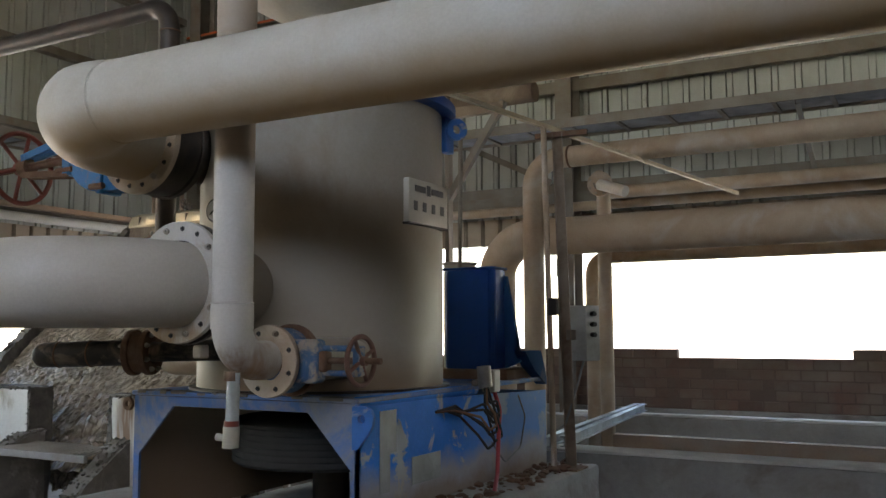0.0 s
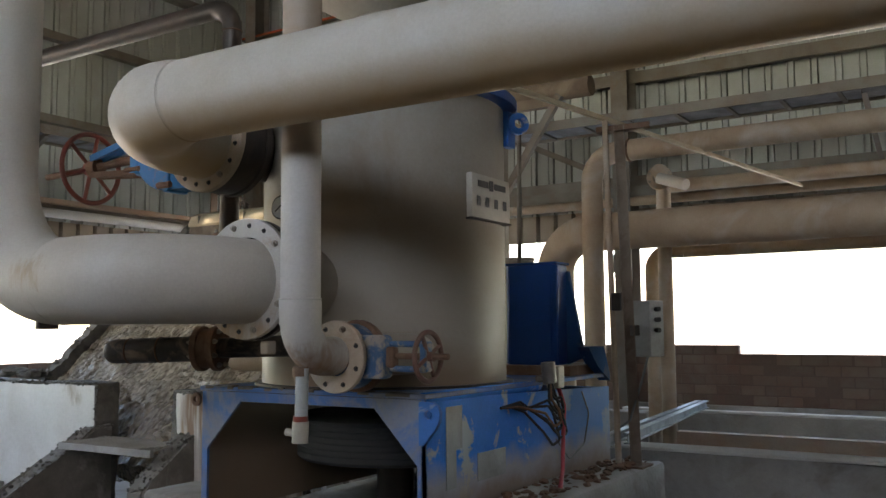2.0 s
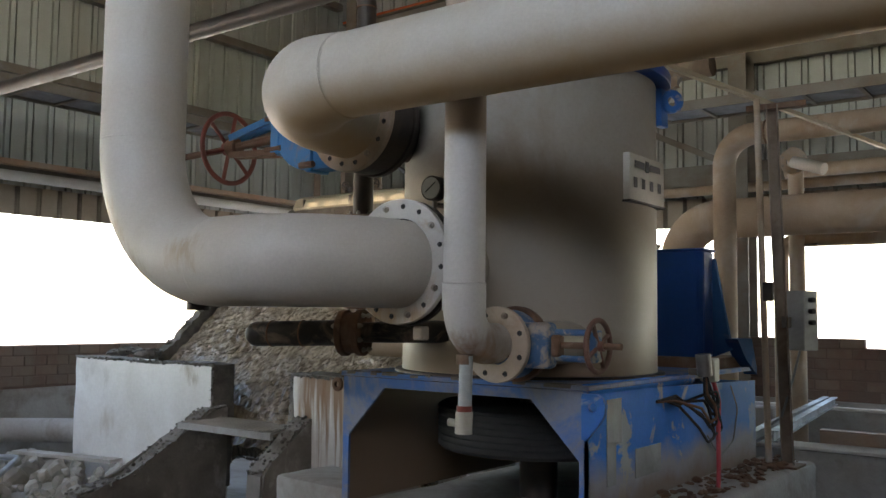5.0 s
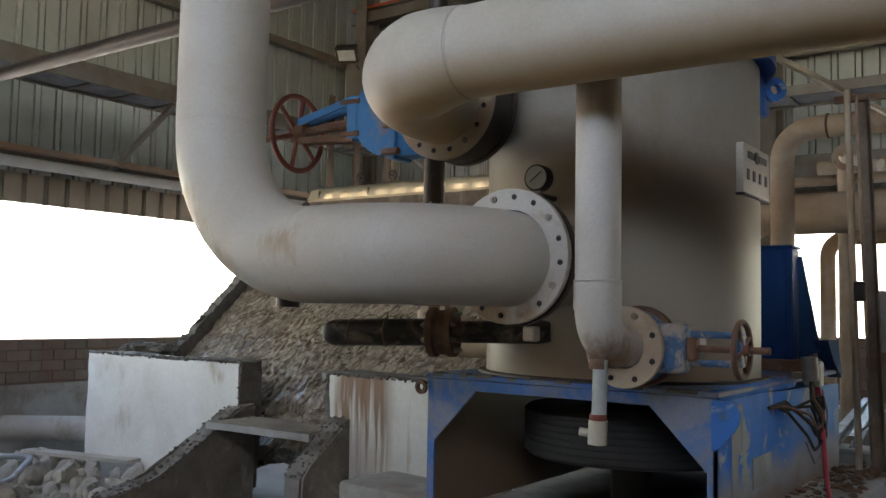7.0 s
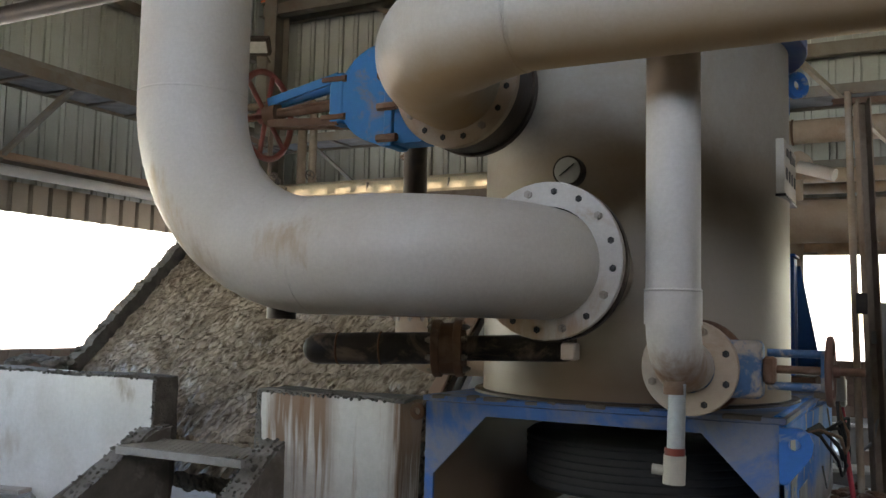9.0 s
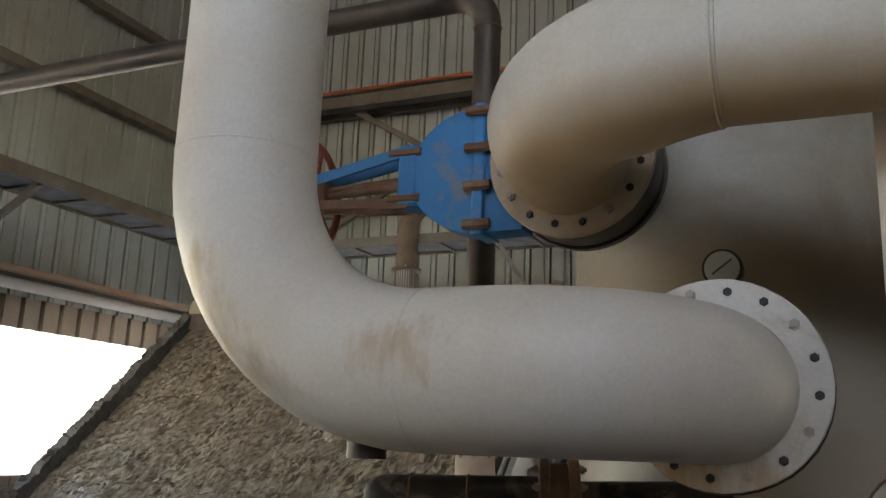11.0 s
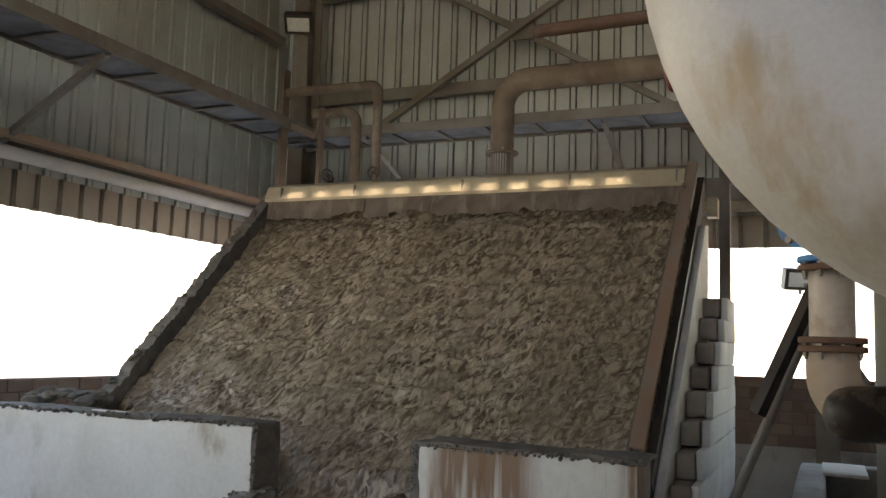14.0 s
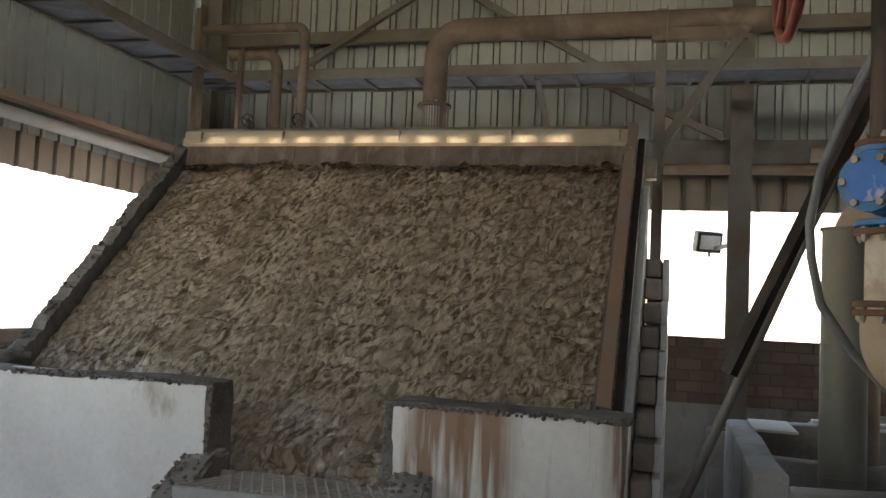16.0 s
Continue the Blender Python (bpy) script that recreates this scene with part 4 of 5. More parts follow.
part("foot_ring", ring((TX, TY, 1.505), (0, 0, 1), TR + 0.035, TR - 0.05, 0.02, 64), BLACK_RUST, tank)
part("top_flange", ring((TX, TY, 2.885), (0, 0, 1), TR + 0.07, 0.2, 0.05, 64), BLUE_DARK, tank, "dark blue bolted top flange")
b = bmesh.new()
loops = [[b.verts.new((TX + r * math.cos(6.28318531 * k / 48), TY + r * math.sin(6.28318531 * k / 48), z)) for k in range(48)] for r, z in ((0.60, 2.91), (0.57, 3.02), (0.42, 3.12), (0.15, 3.16))]
for a, c in zip(loops, loops[1:]):
    for k in range(48):
        b.faces.new((a[k], a[(k + 1) % 48], c[(k + 1) % 48], c[k]))
b.faces.new(loops[-1])
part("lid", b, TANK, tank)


part("lifting_lug", ring((-2.10, 3.95, 2.80), (0.75, -0.66, 0), 0.056, 0.025, 0.03, 28), BLUE, tank)
part("lug_plate", box((-2.17, 3.90, 2.68), (-2.13, 3.98, 2.88), 0.004), BLUE, tank)
b = bmesh.new()
loops = [[b.verts.new((TX + 0.12 + r * math.cos(6.28318531 * (k + 0.5) / 8), TY - 0.1 + r * math.sin(6.28318531 * (k + 0.5) / 8), z)) for k in range(8)] for r, z in ((0.16, 3.14), (0.20, 3.30), (0.62, 3.52), (0.62, 4.4))]
for a, c in zip(loops, loops[1:]):
    for k in range(8):
        b.faces.new((a[k], a[(k + 1) % 8], c[(k + 1) % 8], c[k]))
b.faces.new(loops[0])
b.faces.new(loops[-1])
part("drive_hood", b, BEIGE, tank, "cream sheet-metal hood over the lid")
# nameplate box
plate = thing("nameplate_box", (-2.14, 3.7, 2.28), "beige steel nameplate box with dark lettering bars on the tank", "sign")
part("case", box((-2.24, 3.475, 2.275), (-2.095, 3.845, 2.485), 0.006, seg=2), BEIGE, plate)
part("emblem", box((-2.094, 3.635, 2.415), (-2.091, 3.670, 2.465), 0.001), INK, plate, "dark round emblem")
for y0, y1 in ((3.525, 3.625), (3.680, 3.795)):
    part("lettering_bar", box((-2.0945, y0, 2.425), (-2.0915, y1, 2.455), 0.001), INK, plate, "dark bar of lettering")
for y in (3.515, 3.597, 3.682, 3.768):
    part("lettering_bar", box((-2.0945, y, 2.335), (-2.0915, y + 0.034, 2.38), 0.001), INK, plate, "dark bar of lettering")
part("drip_edge", box((-2.25, 3.47, 2.268), (-2.09, 3.85, 2.278), 0.002), BLACK_RUST, plate)

# base frame
base = thing("steel_skid", (-2.68, 4.0, 0.9), "worn blue painted steel skid with a cut-out front", "skid")
XL, XR, YF, YB, ZT = -3.315, -2.05, 3.0, 4.97, 1.495
part("deck", box((XL - 0.01, YF - 0.01, ZT - 0.012), (XR + 0.01, YB, ZT + 0.008), 0.003), BLUE_PALE, base)
b = bmesh.new()
f = [(XL, 1.48), (XR, 1.48), (XR, 0.86), (XR - 0.035, 0.86), (XR - 0.035, 1.215), (-2.302, 1.438), (-3.069, 1.438), (XL + 0.035, 1.215), (XL + 0.035, 0.86), (XL, 0.86)]
fa = [b.verts.new((x, YF, z)) for x, z in f]
fb = [b.verts.new((x, YF + 0.014, z)) for x, z in f]
for idx in ((0, 1, 5, 6), (1, 2, 3, 4, 5), (0, 6, 7, 8, 9)):
    b.faces.new([fa[i] for i in idx])
    b.faces.new([fb[i] for i in idx][::-1])
for i in range(len(f)):
    j = (i + 1) % len(f)
    b.faces.new((fa[i], fa[j], fb[j], fb[i]))
part("front_frame", b, BLUE_PALE, base, "faded blue front frame with slanted corner gussets")
b = bmesh.new()
sp = [(YF, 1.48), (YB, 1.425), (YB, 0.87), (YF, 0.87)]
sa = [b.verts.new((XR, y, z)) for y, z in sp]
sb = [b.verts.new((XR - 0.014, y, z)) for y, z in sp]
b.faces.new(sa)
b.faces.new(sb)
for i in range(4):
    b.faces.new((sa[i], sa[(i + 1) % 4], sb[(i + 1) % 4], sb[i]))
part("side_panel", b, BLUE_SIDE, base, "bright blue side panel, scraped and rust-stained")
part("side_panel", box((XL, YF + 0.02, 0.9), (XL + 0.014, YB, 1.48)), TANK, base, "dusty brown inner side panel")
part("rear_panel", box((XL + 0.02, YB - 0.014, 0.9), (XR - 0.02, YB, 1.42)), BLUE_PALE, base)
part("rounded_shoulder", pipe([(XR - 0.02, YF + 0.02, ZT - 0.012), (XR - 0.02, YB - 0.9, ZT - 0.016)], 0.026, n=16), BLUE_SIDE, base)
for y0, z0, y1, z1 in ((3.16, 1.26, 3.29, 1.44), (3.16, 1.10, 3.24, 1.27), (3.42, 1.10, 3.68, 1.22)):
    part("bare_patch", box((XR + 0.0005, y0, z0), (XR + 0.003, y1, z1), 0.0005), GALV, base, "pale square where a sticker was peeled off")
# lug on the front corner
b = bmesh.new()
HX, HZ, n = XR + 0.033, 1.425, 36
outline = [(XR - 0.012, 1.475), (XR + 0.05, 1.477), (XR + 0.075, 1.462), (XR + 0.088, 1.435), (XR + 0.084, 1.40), (XR + 0.066, 1.37), (XR - 0.012, 1.275)]


def to_edge(a):
    """Distance from the hole's middle to the plate's edge in one direction."""
    d = Vector((math.cos(a), math.sin(a)))
    best = 1.0
    for (x0, z0), (x1, z1) in zip(outline, outline[1:] + outline[:1]):
        e, o = Vector((x1 - x0, z1 - z0)), Vector((x0 - HX, z0 - HZ))
        den = d.x * e.y - d.y * e.x
        if abs(den) > 1e-9:
            r, u = (o.x * e.y - o.y * e.x) / den, (o.x * d.y - o.y * d.x) / den
            if r > 0 and -1e-6 <= u <= 1 + 1e-6:
                best = min(best, r)
    return best


loops = []
for y, inner in ((2.976, True), (2.976, False), (2.996, False), (2.996, True)):
    row = []
    for k in range(n):
        a = 6.28318531 * k / n
        r = 0.018 if inner else to_edge(a)
        row.append(b.verts.new((HX + r * math.cos(a), y, HZ + r * math.sin(a))))
    loops.append(row)
for p, q in zip(loops, loops[1:] + loops[:1]):
    for k in range(n):
        b.faces.new((p[k], p[(k + 1) % n], q[(k + 1) % n], q[k]))
part("corner_lug", b, BLUE, base, "blue lifting lug plate with a round hole")
part("corner_lug", ring((XL - 0.03, 2.99, 1.44), (0, 1, 0), 0.032, 0.014, 0.016, 24), RUST, base)
rnd = random.Random(8)
x = XL + 0.03
while x < XR - 0.1:
    w_ = rnd.uniform(0.03, 0.13)
    part("caked_dust", rough_block((x, YF - 0.013, ZT - 0.004), (x + w_, YF + rnd.uniform(0.02, 0.05), ZT + rnd.uniform(0.009, 0.016)), 0.03, 0.006, x * 9, 0.004), PULP_DARK, base, "dark caked dust on the deck edge")
    x += w_ + rnd.uniform(0.01, 0.12)

# inside: belt pulley on its shaft
PUL = (TX + 0.06, TY + 0.0, 1.26)
pulley = thing("belt_pulley", PUL, "large dark grooved belt pulley turning under the machine", "pulley")
b = bmesh.new()
prof = [(0.10, 0.10), (0.46, 0.10)]
for k in range(7):
    z = 0.085 - k * 0.028
    prof += [(0.48, z), (0.48, z - 0.010), (0.474, z - 0.016)]
prof += [(0.46, -0.11), (0.10, -0.11)]
n = 64
cols = [[b.verts.new((r * math.cos(6.28318531 * k / n) + PUL[0], r * math.sin(6.28318531 * k / n) + PUL[1], z + PUL[2])) for r, z in prof] for k in range(n)]
for k in range(n):
    a, c = cols[k], cols[(k + 1) % n]
    for j in range(len(prof)):
        b.faces.new((a[j], c[j], c[(j + 1) % len(prof)], a[(j + 1) % len(prof)]))
part("rim", b, DARK, pulley)
part("shaft", rod((PUL[0], PUL[1], 0.92), (PUL[0], PUL[1], 1.47), 0.09, n=24), BLACK_RUST, pulley)

# concrete plinth
plinth = thing("machine_plinth", (-2.6, 4.0, 0), "dusty concrete plinth with a caked ledge under the machine", "plinth")
part("footing", rough_block((-3.42, 3.03, -0.05), (-2.07, 5.09, 0.86), 0.2, 0.012, 12, 0.03), CONCRETE, plinth)
part("ledge", rough_block((-2.085, 3.03, -0.05), (-1.76, 5.09, 1.0), 0.2, 0.014, 15, 0.03), CONCRETE, plinth, "worn ledge caked with rusty dirt")
single("concrete_step", rough_block((-4.10, 3.30, -0.05), (-3.44, 3.75, 0.89), 0.15, 0.014, 13, 0.025), CONCRETE, "low worn concrete block beside the machine base", "block")
single("plinth_step", rough_block((-3.30, 2.60, -0.05), (-1.9, 3.0, 0.60), 0.15, 0.014, 14, 0.025), CONCRETE, "concrete ledge before the machine base", "block")
b = bmesh.new()
rnd = random.Random(21)
for i in range(160):
    c = Vector((rnd.uniform(-2.03, -1.80), rnd.uniform(3.5, 5.0), 1.0 + rnd.uniform(-0.005, 0.02)))
    e = bmesh.new()
    bmesh.ops.create_icosphere(e, subdivisions=1, radius=rnd.uniform(0.008, 0.03))
    for v in e.verts:
        v.co += noise.noise_vector(v.co * 40 + c * 9) * 0.01
        v.co.z *= 0.55
    bmesh.ops.translate(e, vec=c, verts=e.verts)
    merge(b, e)
tagged(single("debris", b, RUST), "rusty crumbs and dirt on the plinth", "debris", kind="stuff")

# blue motor housing behind the tank
motor = thing("drive_housing", (-2.345, 4.75, 1.5), "deep blue steel motor housing with a slanted side gusset", "motor housing")
b = bmesh.new()
path = [(-2.505, 4.56), (-2.475, 4.535), (-2.205, 4.535), (-2.180, 4.56), (-2.180, 4.70), (-2.505, 4.70)]
lo_ = [b.verts.new((x, y, 1.56)) for x, y in path]
hi_ = [b.verts.new((x, y, 2.125)) for x, y in path]
b.faces.new(lo_)
b.faces.new(hi_)
for i in range(6):
    b.faces.new((lo_[i], lo_[(i + 1) % 6], hi_[(i + 1) % 6], hi_[i]))
bmesh.ops.bevel(b, geom=b.edges[:], offset=0.006, segments=2, affect="EDGES")
part("housing", b, BLUE_DARK, motor)
part("top_cap", box((-2.515, 4.53, 2.125), (-2.170, 4.71, 2.14), 0.004), BLUE_DARK, motor)
b = bmesh.new()
gp = [(-2.178, 2.09), (-2.165, 2.09), (-2.075, 1.60), (-2.178, 1.56)]
ga = [b.verts.new((x, 4.675, z)) for x, z in gp]
gb = [b.verts.new((x, 4.705, z)) for x, z in gp]
b.faces.new(ga)
b.faces.new(gb)
for i in range(4):
    b.faces.new((ga[i], ga[(i + 1) % 4], gb[(i + 1) % 4], gb[i]))
part("gusset", b, BLUE_MID, motor, "faded blue slanted gusset")
part("foot_plate", box((-2.555, 4.50, 1.50), (-2.085, 5.0, 1.56), 0.004), RUST, motor)
part("side_plate", box((-2.570, 4.50, 1.55), (-2.515, 4.54, 2.10), 0.003), GREY_STEEL, motor)
b = bmesh.new()
wp = [(4.62, 1.66), (4.85, 1.66), (4.93, 1.50), (4.93, 1.46), (4.75, 1.55)]
wa = [b.verts.new((-2.095, y, z)) for y, z in wp]
wb_ = [b.verts.new((-2.025, y, z)) for y, z in wp]
b.faces.new(wa)
b.faces.new(wb_)
for i in range(5):
    b.faces.new((wa[i], wa[(i + 1) % 5], wb_[(i + 1) % 5], wb_[i]))
part("cowl", b, BLUE_MID, motor, "dark blue slanted cowl")

# cable connector with hoses
conn = thing("cable_connector", (-1.95, 4.02, 1.42), "grey cable connector with black leads on the base", "connector")
part("plug", rod((-1.96, 3.98, 1.50), (-1.965, 3.97, 1.60), 0.035, n=18), STEEL, conn)
part("socket_box", box((-2.0, 4.02, 1.47), (-1.93, 4.09, 1.58), 0.006), BEIGE, conn)
part("bracket", box((-2.05, 4.0, 1.50), (-1.99, 4.06, 1.53), 0.003), GREY_STEEL, conn)
for k in range(6):
    y, z, x = 3.94 + (k % 3) * 0.03, 1.22 + 0.03 * (k * 5 % 6), -1.955 + 0.012 * (k % 2)
    pts = [Vector((-1.962, 3.975 + 0.004 * k, 1.51)), Vector((x, y + 0.02, 1.42)), Vector((x + 0.02, y + 0.06, z + 0.06)), Vector((x + 0.02, y + 0.09, z)),
           Vector((x + 0.01, y + 0.03, z - 0.02)), Vector((x, y - 0.05, z + 0.05)), Vector((-2.01, y - 0.14 - 0.02 * k, 1.37 + 0.01 * k)), Vector((-2.045, y - 0.22 - 0.03 * k, 1.40))]
    part("lead", sweep(fillet(pts, 0.014, 4), 0.0065, 8), RUST if k == 3 else DARK, conn)
hose_pts = [Vector((-1.955, 4.05, 1.50)), Vector((-1.94, 4.10, 1.38)), Vector((-1.93, 4.06, 1.25)), Vector((-1.90, 3.98, 1.08)), Vector((-1.86, 3.86, 1.012)), Vector((-1.62, 3.55, 0.75)), Vector((-1.5, 3.3, 0.30)), Vector((-1.4, 2.9, 0.02))]
single("red_hose", sweep(fillet(hose_pts, 0.06, 6), 0.011, 10), RED_HOSE, "thin red rubber hose trailing over the plinth", "hose")
g_pts = [Vector((-2.04, 4.55, 1.42)), Vector((-2.03, 4.62, 1.30)), Vector((-2.03, 4.55, 1.14)), Vector((-2.03, 4.35, 1.08)), Vector((-2.035, 4.2, 1.2))]
single("thin_wire", sweep(fillet(g_pts, 0.05, 6), 0.004, 6), GREY_HOSE, "thin grey wire looped on the base side", "wire")

# ---- large pipes ----
# upper inlet pipe: runs along x, turns back to the valve on the tank
AY, AZ, AR, AX = 2.28, 2.638, 0.154, -3.125
pa = thing("inlet_pipe", (-1.0, AY, AZ), "large white painted inlet pipe, dusty with brown rust stains", "pipe", "process pipes")
elb = fillet([Vector((-2.64, AY, AZ)), Vector((AX, AY, AZ)), Vector((AX, 2.80, AZ))], 0.46, 16)
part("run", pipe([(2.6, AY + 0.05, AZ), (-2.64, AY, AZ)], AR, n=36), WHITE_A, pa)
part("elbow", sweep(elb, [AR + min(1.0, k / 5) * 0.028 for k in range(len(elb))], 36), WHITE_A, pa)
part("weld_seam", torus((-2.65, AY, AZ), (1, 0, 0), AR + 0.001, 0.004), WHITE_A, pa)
flange(pa, (AX, 2.815, AZ), (0, 1, 0), 0.243, AR, 0.03, 16, RUSTY_WHITE, 0.012, (0, 4, 8, 9, 13), face=-1)
# knife gate valve on the tank's upper inlet
va = thing("gate_valve", (AX, 2.93, AZ - 0.25), "large blue gate valve with a red handwheel on the tank inlet", "valve")
part("rear_flange", ring((AX, 2.985, AZ), (0, 1, 0), 0.243, 0.14, 0.035, 40), BLACK_RUST, va)
part("body", ring((AX, 2.90, AZ), (0, 1, 0), 0.235, 0.13, 0.13, 40), BLACK_RUST, va)
b = bmesh.new()
n = 26
pr = [(-3.28, AZ + 0.20)] + [(-3.42 - 0.235 * math.sin(math.pi * k / n), AZ + 0.20 * math.cos(math.pi * k / n)) for k in range(n + 1)] + [(-3.28, AZ - 0.20)]
fa = [b.verts.new((x, 2.85, z)) for x, z in pr]
fb = [b.verts.new((x, 2.95, z)) for x, z in pr]
b.faces.new(fa)
b.faces.new(fb)
for i in range(len(pr)):
    b.faces.new((fa[i], fa[(i + 1) % len(pr)], fb[(i + 1) % len(pr)], fb[i]))
bmesh.ops.bevel(b, geom=[e for e in b.edges if e.is_manifold and e.calc_face_angle(0) > 0.8], offset=0.012, segments=2, affect="EDGES")
bonnet = part("bonnet", b, BLUE_VALVE, va, "blue bonnet with bolted seam")
part("seam_flange", box((-3.44, 2.835, AZ - 0.21), (-3.40, 2.965, AZ + 0.21), 0.006), BLUE_VALVE, va)
for z in (-0.18, -0.06, 0.06, 0.18):
    o = part("bolt", rod((-3.46, 2.828, AZ + z), (-3.375, 2.828, AZ + z), 0.016, n=6), RUST, va)
for dy in (-0.045, 0.045):
    part("yoke_bar", section((-3.66, 2.90 + dy, AZ + 0.085), (-3.99, 2.868 + dy * 0.6, AZ + 0.01), 0.016, 0.034, 0.016, "F"), BLUE_VALVE, va, "slanted blue yoke arm")
    part("yoke_bar", section((-3.66, 2.90 + dy, AZ - 0.09), (-3.99, 2.868 + dy * 0.6, AZ - 0.075), 0.014, 0.030, 0.014, "F"), RUST, va)
    part("gland_bolt", rod((-3.95, 2.868 + dy * 0.4, AZ - 0.025), (-3.62, 2.91 + dy * 0.4, AZ + 0.005), 0.009, n=8), RUST, va)
part("yoke_head", rod((-4.015, 2.865, AZ - 0.035), (-3.96, 2.87, AZ - 0.033), 0.045, n=16), RUST, va)
part("gland", box((-3.70, 2.845, AZ - 0.10), (-3.63, 2.955, AZ + 0.10), 0.01), BLUE_VALVE, va)
for dy in (2.85, 2.95):
    for dz in (-0.075, 0.075):
        part("bolt", rod((-3.73, dy, AZ + dz), (-3.62, dy, AZ + dz), 0.014, n=6), RUST, va)
part("stem", rod((-4.36, 2.845, AZ - 0.05), (-3.5, 2.895, AZ - 0.015), 0.017, n=14), RUST, va, "rusty threaded stem")
handwheel(va, (-4.02, 2.865, AZ - 0.035), (1, 0.06, 0), 0.178, RED, 6, 0.013)
part("nozzle", rod((AX, 2.99, AZ), (AX + 0.12, 3.55, AZ), 0.15, n=32), BLACK_RUST, va)

# lower outlet pipe: flange on the tank, elbow to -x, elbow up
BX, BY, BZ, BR, BV, BF = -2.715, 2.21, 1.968, 0.177, -3.795, 2.672
pb = thing("outlet_pipe", (BX, 2.8, BZ), "thick white painted outlet pipe with two elbows and scuffed rust marks", "pipe", "process pipes")
part("elbow", sweep(fillet([Vector((BX, BF + 0.02, BZ)), Vector((BX, BY, BZ)), Vector((-3.20, BY, BZ))], 0.43, 18), BR, 44), WHITE_B, pb)
part("run", pipe([(-3.18, BY, BZ), (BV, BY, BZ), (BV, BY, 6.5)], BR, 0.52, 44), WHITE_B, pb)
part("weld_seam", torus((-3.262, BY, BZ), (1, 0, 0), BR - 0.003, 0.0045), WHITE_B, pb)
part("weld_seam", torus((BV, BY, 2.50), (0, 0, 1), BR - 0.0045, 0.006), WHITE_B, pb)
flange(pb, (BX, BF, BZ + 0.010), (0, 1, 0), 0.252, BR - 0.004, 0.026, 16, WHITE_F, 0.0115, (1, 4, 7, 12, 14), phase=0.7, face=-1, label="white flange ring with dark discs painted as bolt holes")
part("gasket", ring((BX, BF + 0.019, BZ + 0.008), (0, 1, 0), 0.246, BR - 0.02, 0.012), DARK, pb)
part("counter_flange", ring((BX, BF + 0.042, BZ + 0.006), (0, 1, 0), 0.254, BR - 0.02, 0.03), BLACK_RUST, pb)
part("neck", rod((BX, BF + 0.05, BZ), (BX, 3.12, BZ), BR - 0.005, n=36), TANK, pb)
part("drain_stub", box((BX + 0.03, BF + 0.05, 1.665), (BX + 0.08, BF + 0.10, 1.72), 0.006), TAN, pb)
part("drain_spout", rod((-3.42, 2.24, 1.81), (-3.42, 2.24, 1.775), 0.045, n=20), BLACK_RUST, pb)

# gauge
ga_ = thing("pressure_gauge", (-2.726, 2.9, 2.30), "small round pressure gauge with a pale face", "gauge")
part("case", rod((-2.726, 2.93, 2.302), (-2.726, 2.885, 2.302), 0.053, n=32), BLACK_RUST, ga_)
part("dial", rod((-2.726, 2.886, 2.302), (-2.726, 2.881, 2.302), 0.046, n=32), GLASSY, ga_)
part("needle", section((-2.752, 2.879, 2.285), (-2.70, 2.879, 2.325), 0.005, 0.003, 0.003, "F"), INK, ga_)
part("stem", rod((-2.726, 2.91, 2.25), (-2.726, 2.91, 2.20), 0.010, n=10), STEEL, ga_)
part("tank_tapping", rod((-2.726, 2.92, 2.235), (-2.726, 3.06, 2.235), 0.012, n=10), STEEL, ga_)

# narrow vertical pipe with its valve
CX, CY, CR = -2.28, 2.512, 0.075
pc = thing("vertical_feed_pipe", (CX, CY, 1.654), "white vertical feed pipe ending in a rust-stained elbow", "pipe", "process pipes")
part("run", pipe([(CX, CY, 4.6), (CX, CY, 1.664), (CX, 2.71, 1.664)], CR, 0.14, 30), WHITE_C, pc)
part("sleeve", rod((CX, CY, 1.784), (CX, CY, 1.874), CR + 0.004, n=30), WHITE_C, pc)
part("weld_seam", torus((CX, CY, 1.879), (0, 0, 1), CR + 0.001, 0.004), WHITE, pc)
flange(pc, (CX, 2.725, 1.659), (0, 1, 0), 0.142, CR, 0.024, 8, RUSTY_WHITE, 0.011, (1, 4), face=-1, label="rust-dusted flange")
b = rod((CX + 0.005, CY + 0.0, 1.629), (CX + 0.005, CY, 1.594), 0.03, n=18)
part("rust_collar", b, RUST, pc)
hz = thing("clear_drain_hose", (CX + 0.01, CY, 1.334), "short clear plastic drain hose with a pale clamp fitting", "hose")
part("tube", pipe([(CX + 0.012, CY, 1.624), (CX + 0.008, CY, 1.434)], 0.024, n=20), MILKY, hz, "milky plastic tube")
part("clamp", rod((CX + 0.006, CY, 1.449), (CX + 0.006, CY, 1.429), 0.028, n=20), RED, hz)
part("fitting", rod((CX + 0.006, CY, 1.429), (CX + 0.003, CY, 1.352), 0.031, n=12), BEIGE, hz)
part("side_port", rod((CX, CY, 1.384), (CX - 0.055, CY - 0.01, 1.389), 0.014, n=12), BEIGE, hz)

WHEEL = surf("rusty_red_wheel", (0.17, 0.075, 0.055), (0.13, 0.08, 0.06), 9, 0.7, bump=0.2)
vc = thing("small_gate_valve", (CX, 2.8, 1.524), "small blue gate valve caked with dirt, with a rusty handwheel", "valve")
part("body", ring((CX, 2.8, 1.659), (0, 1, 0), 0.13, 0.06, 0.075, 32), BLUE_FLAKE, vc)
part("rear_flange", ring((CX, 2.86, 1.659), (0, 1, 0), 0.145, 0.06, 0.03, 32), RUST, vc)
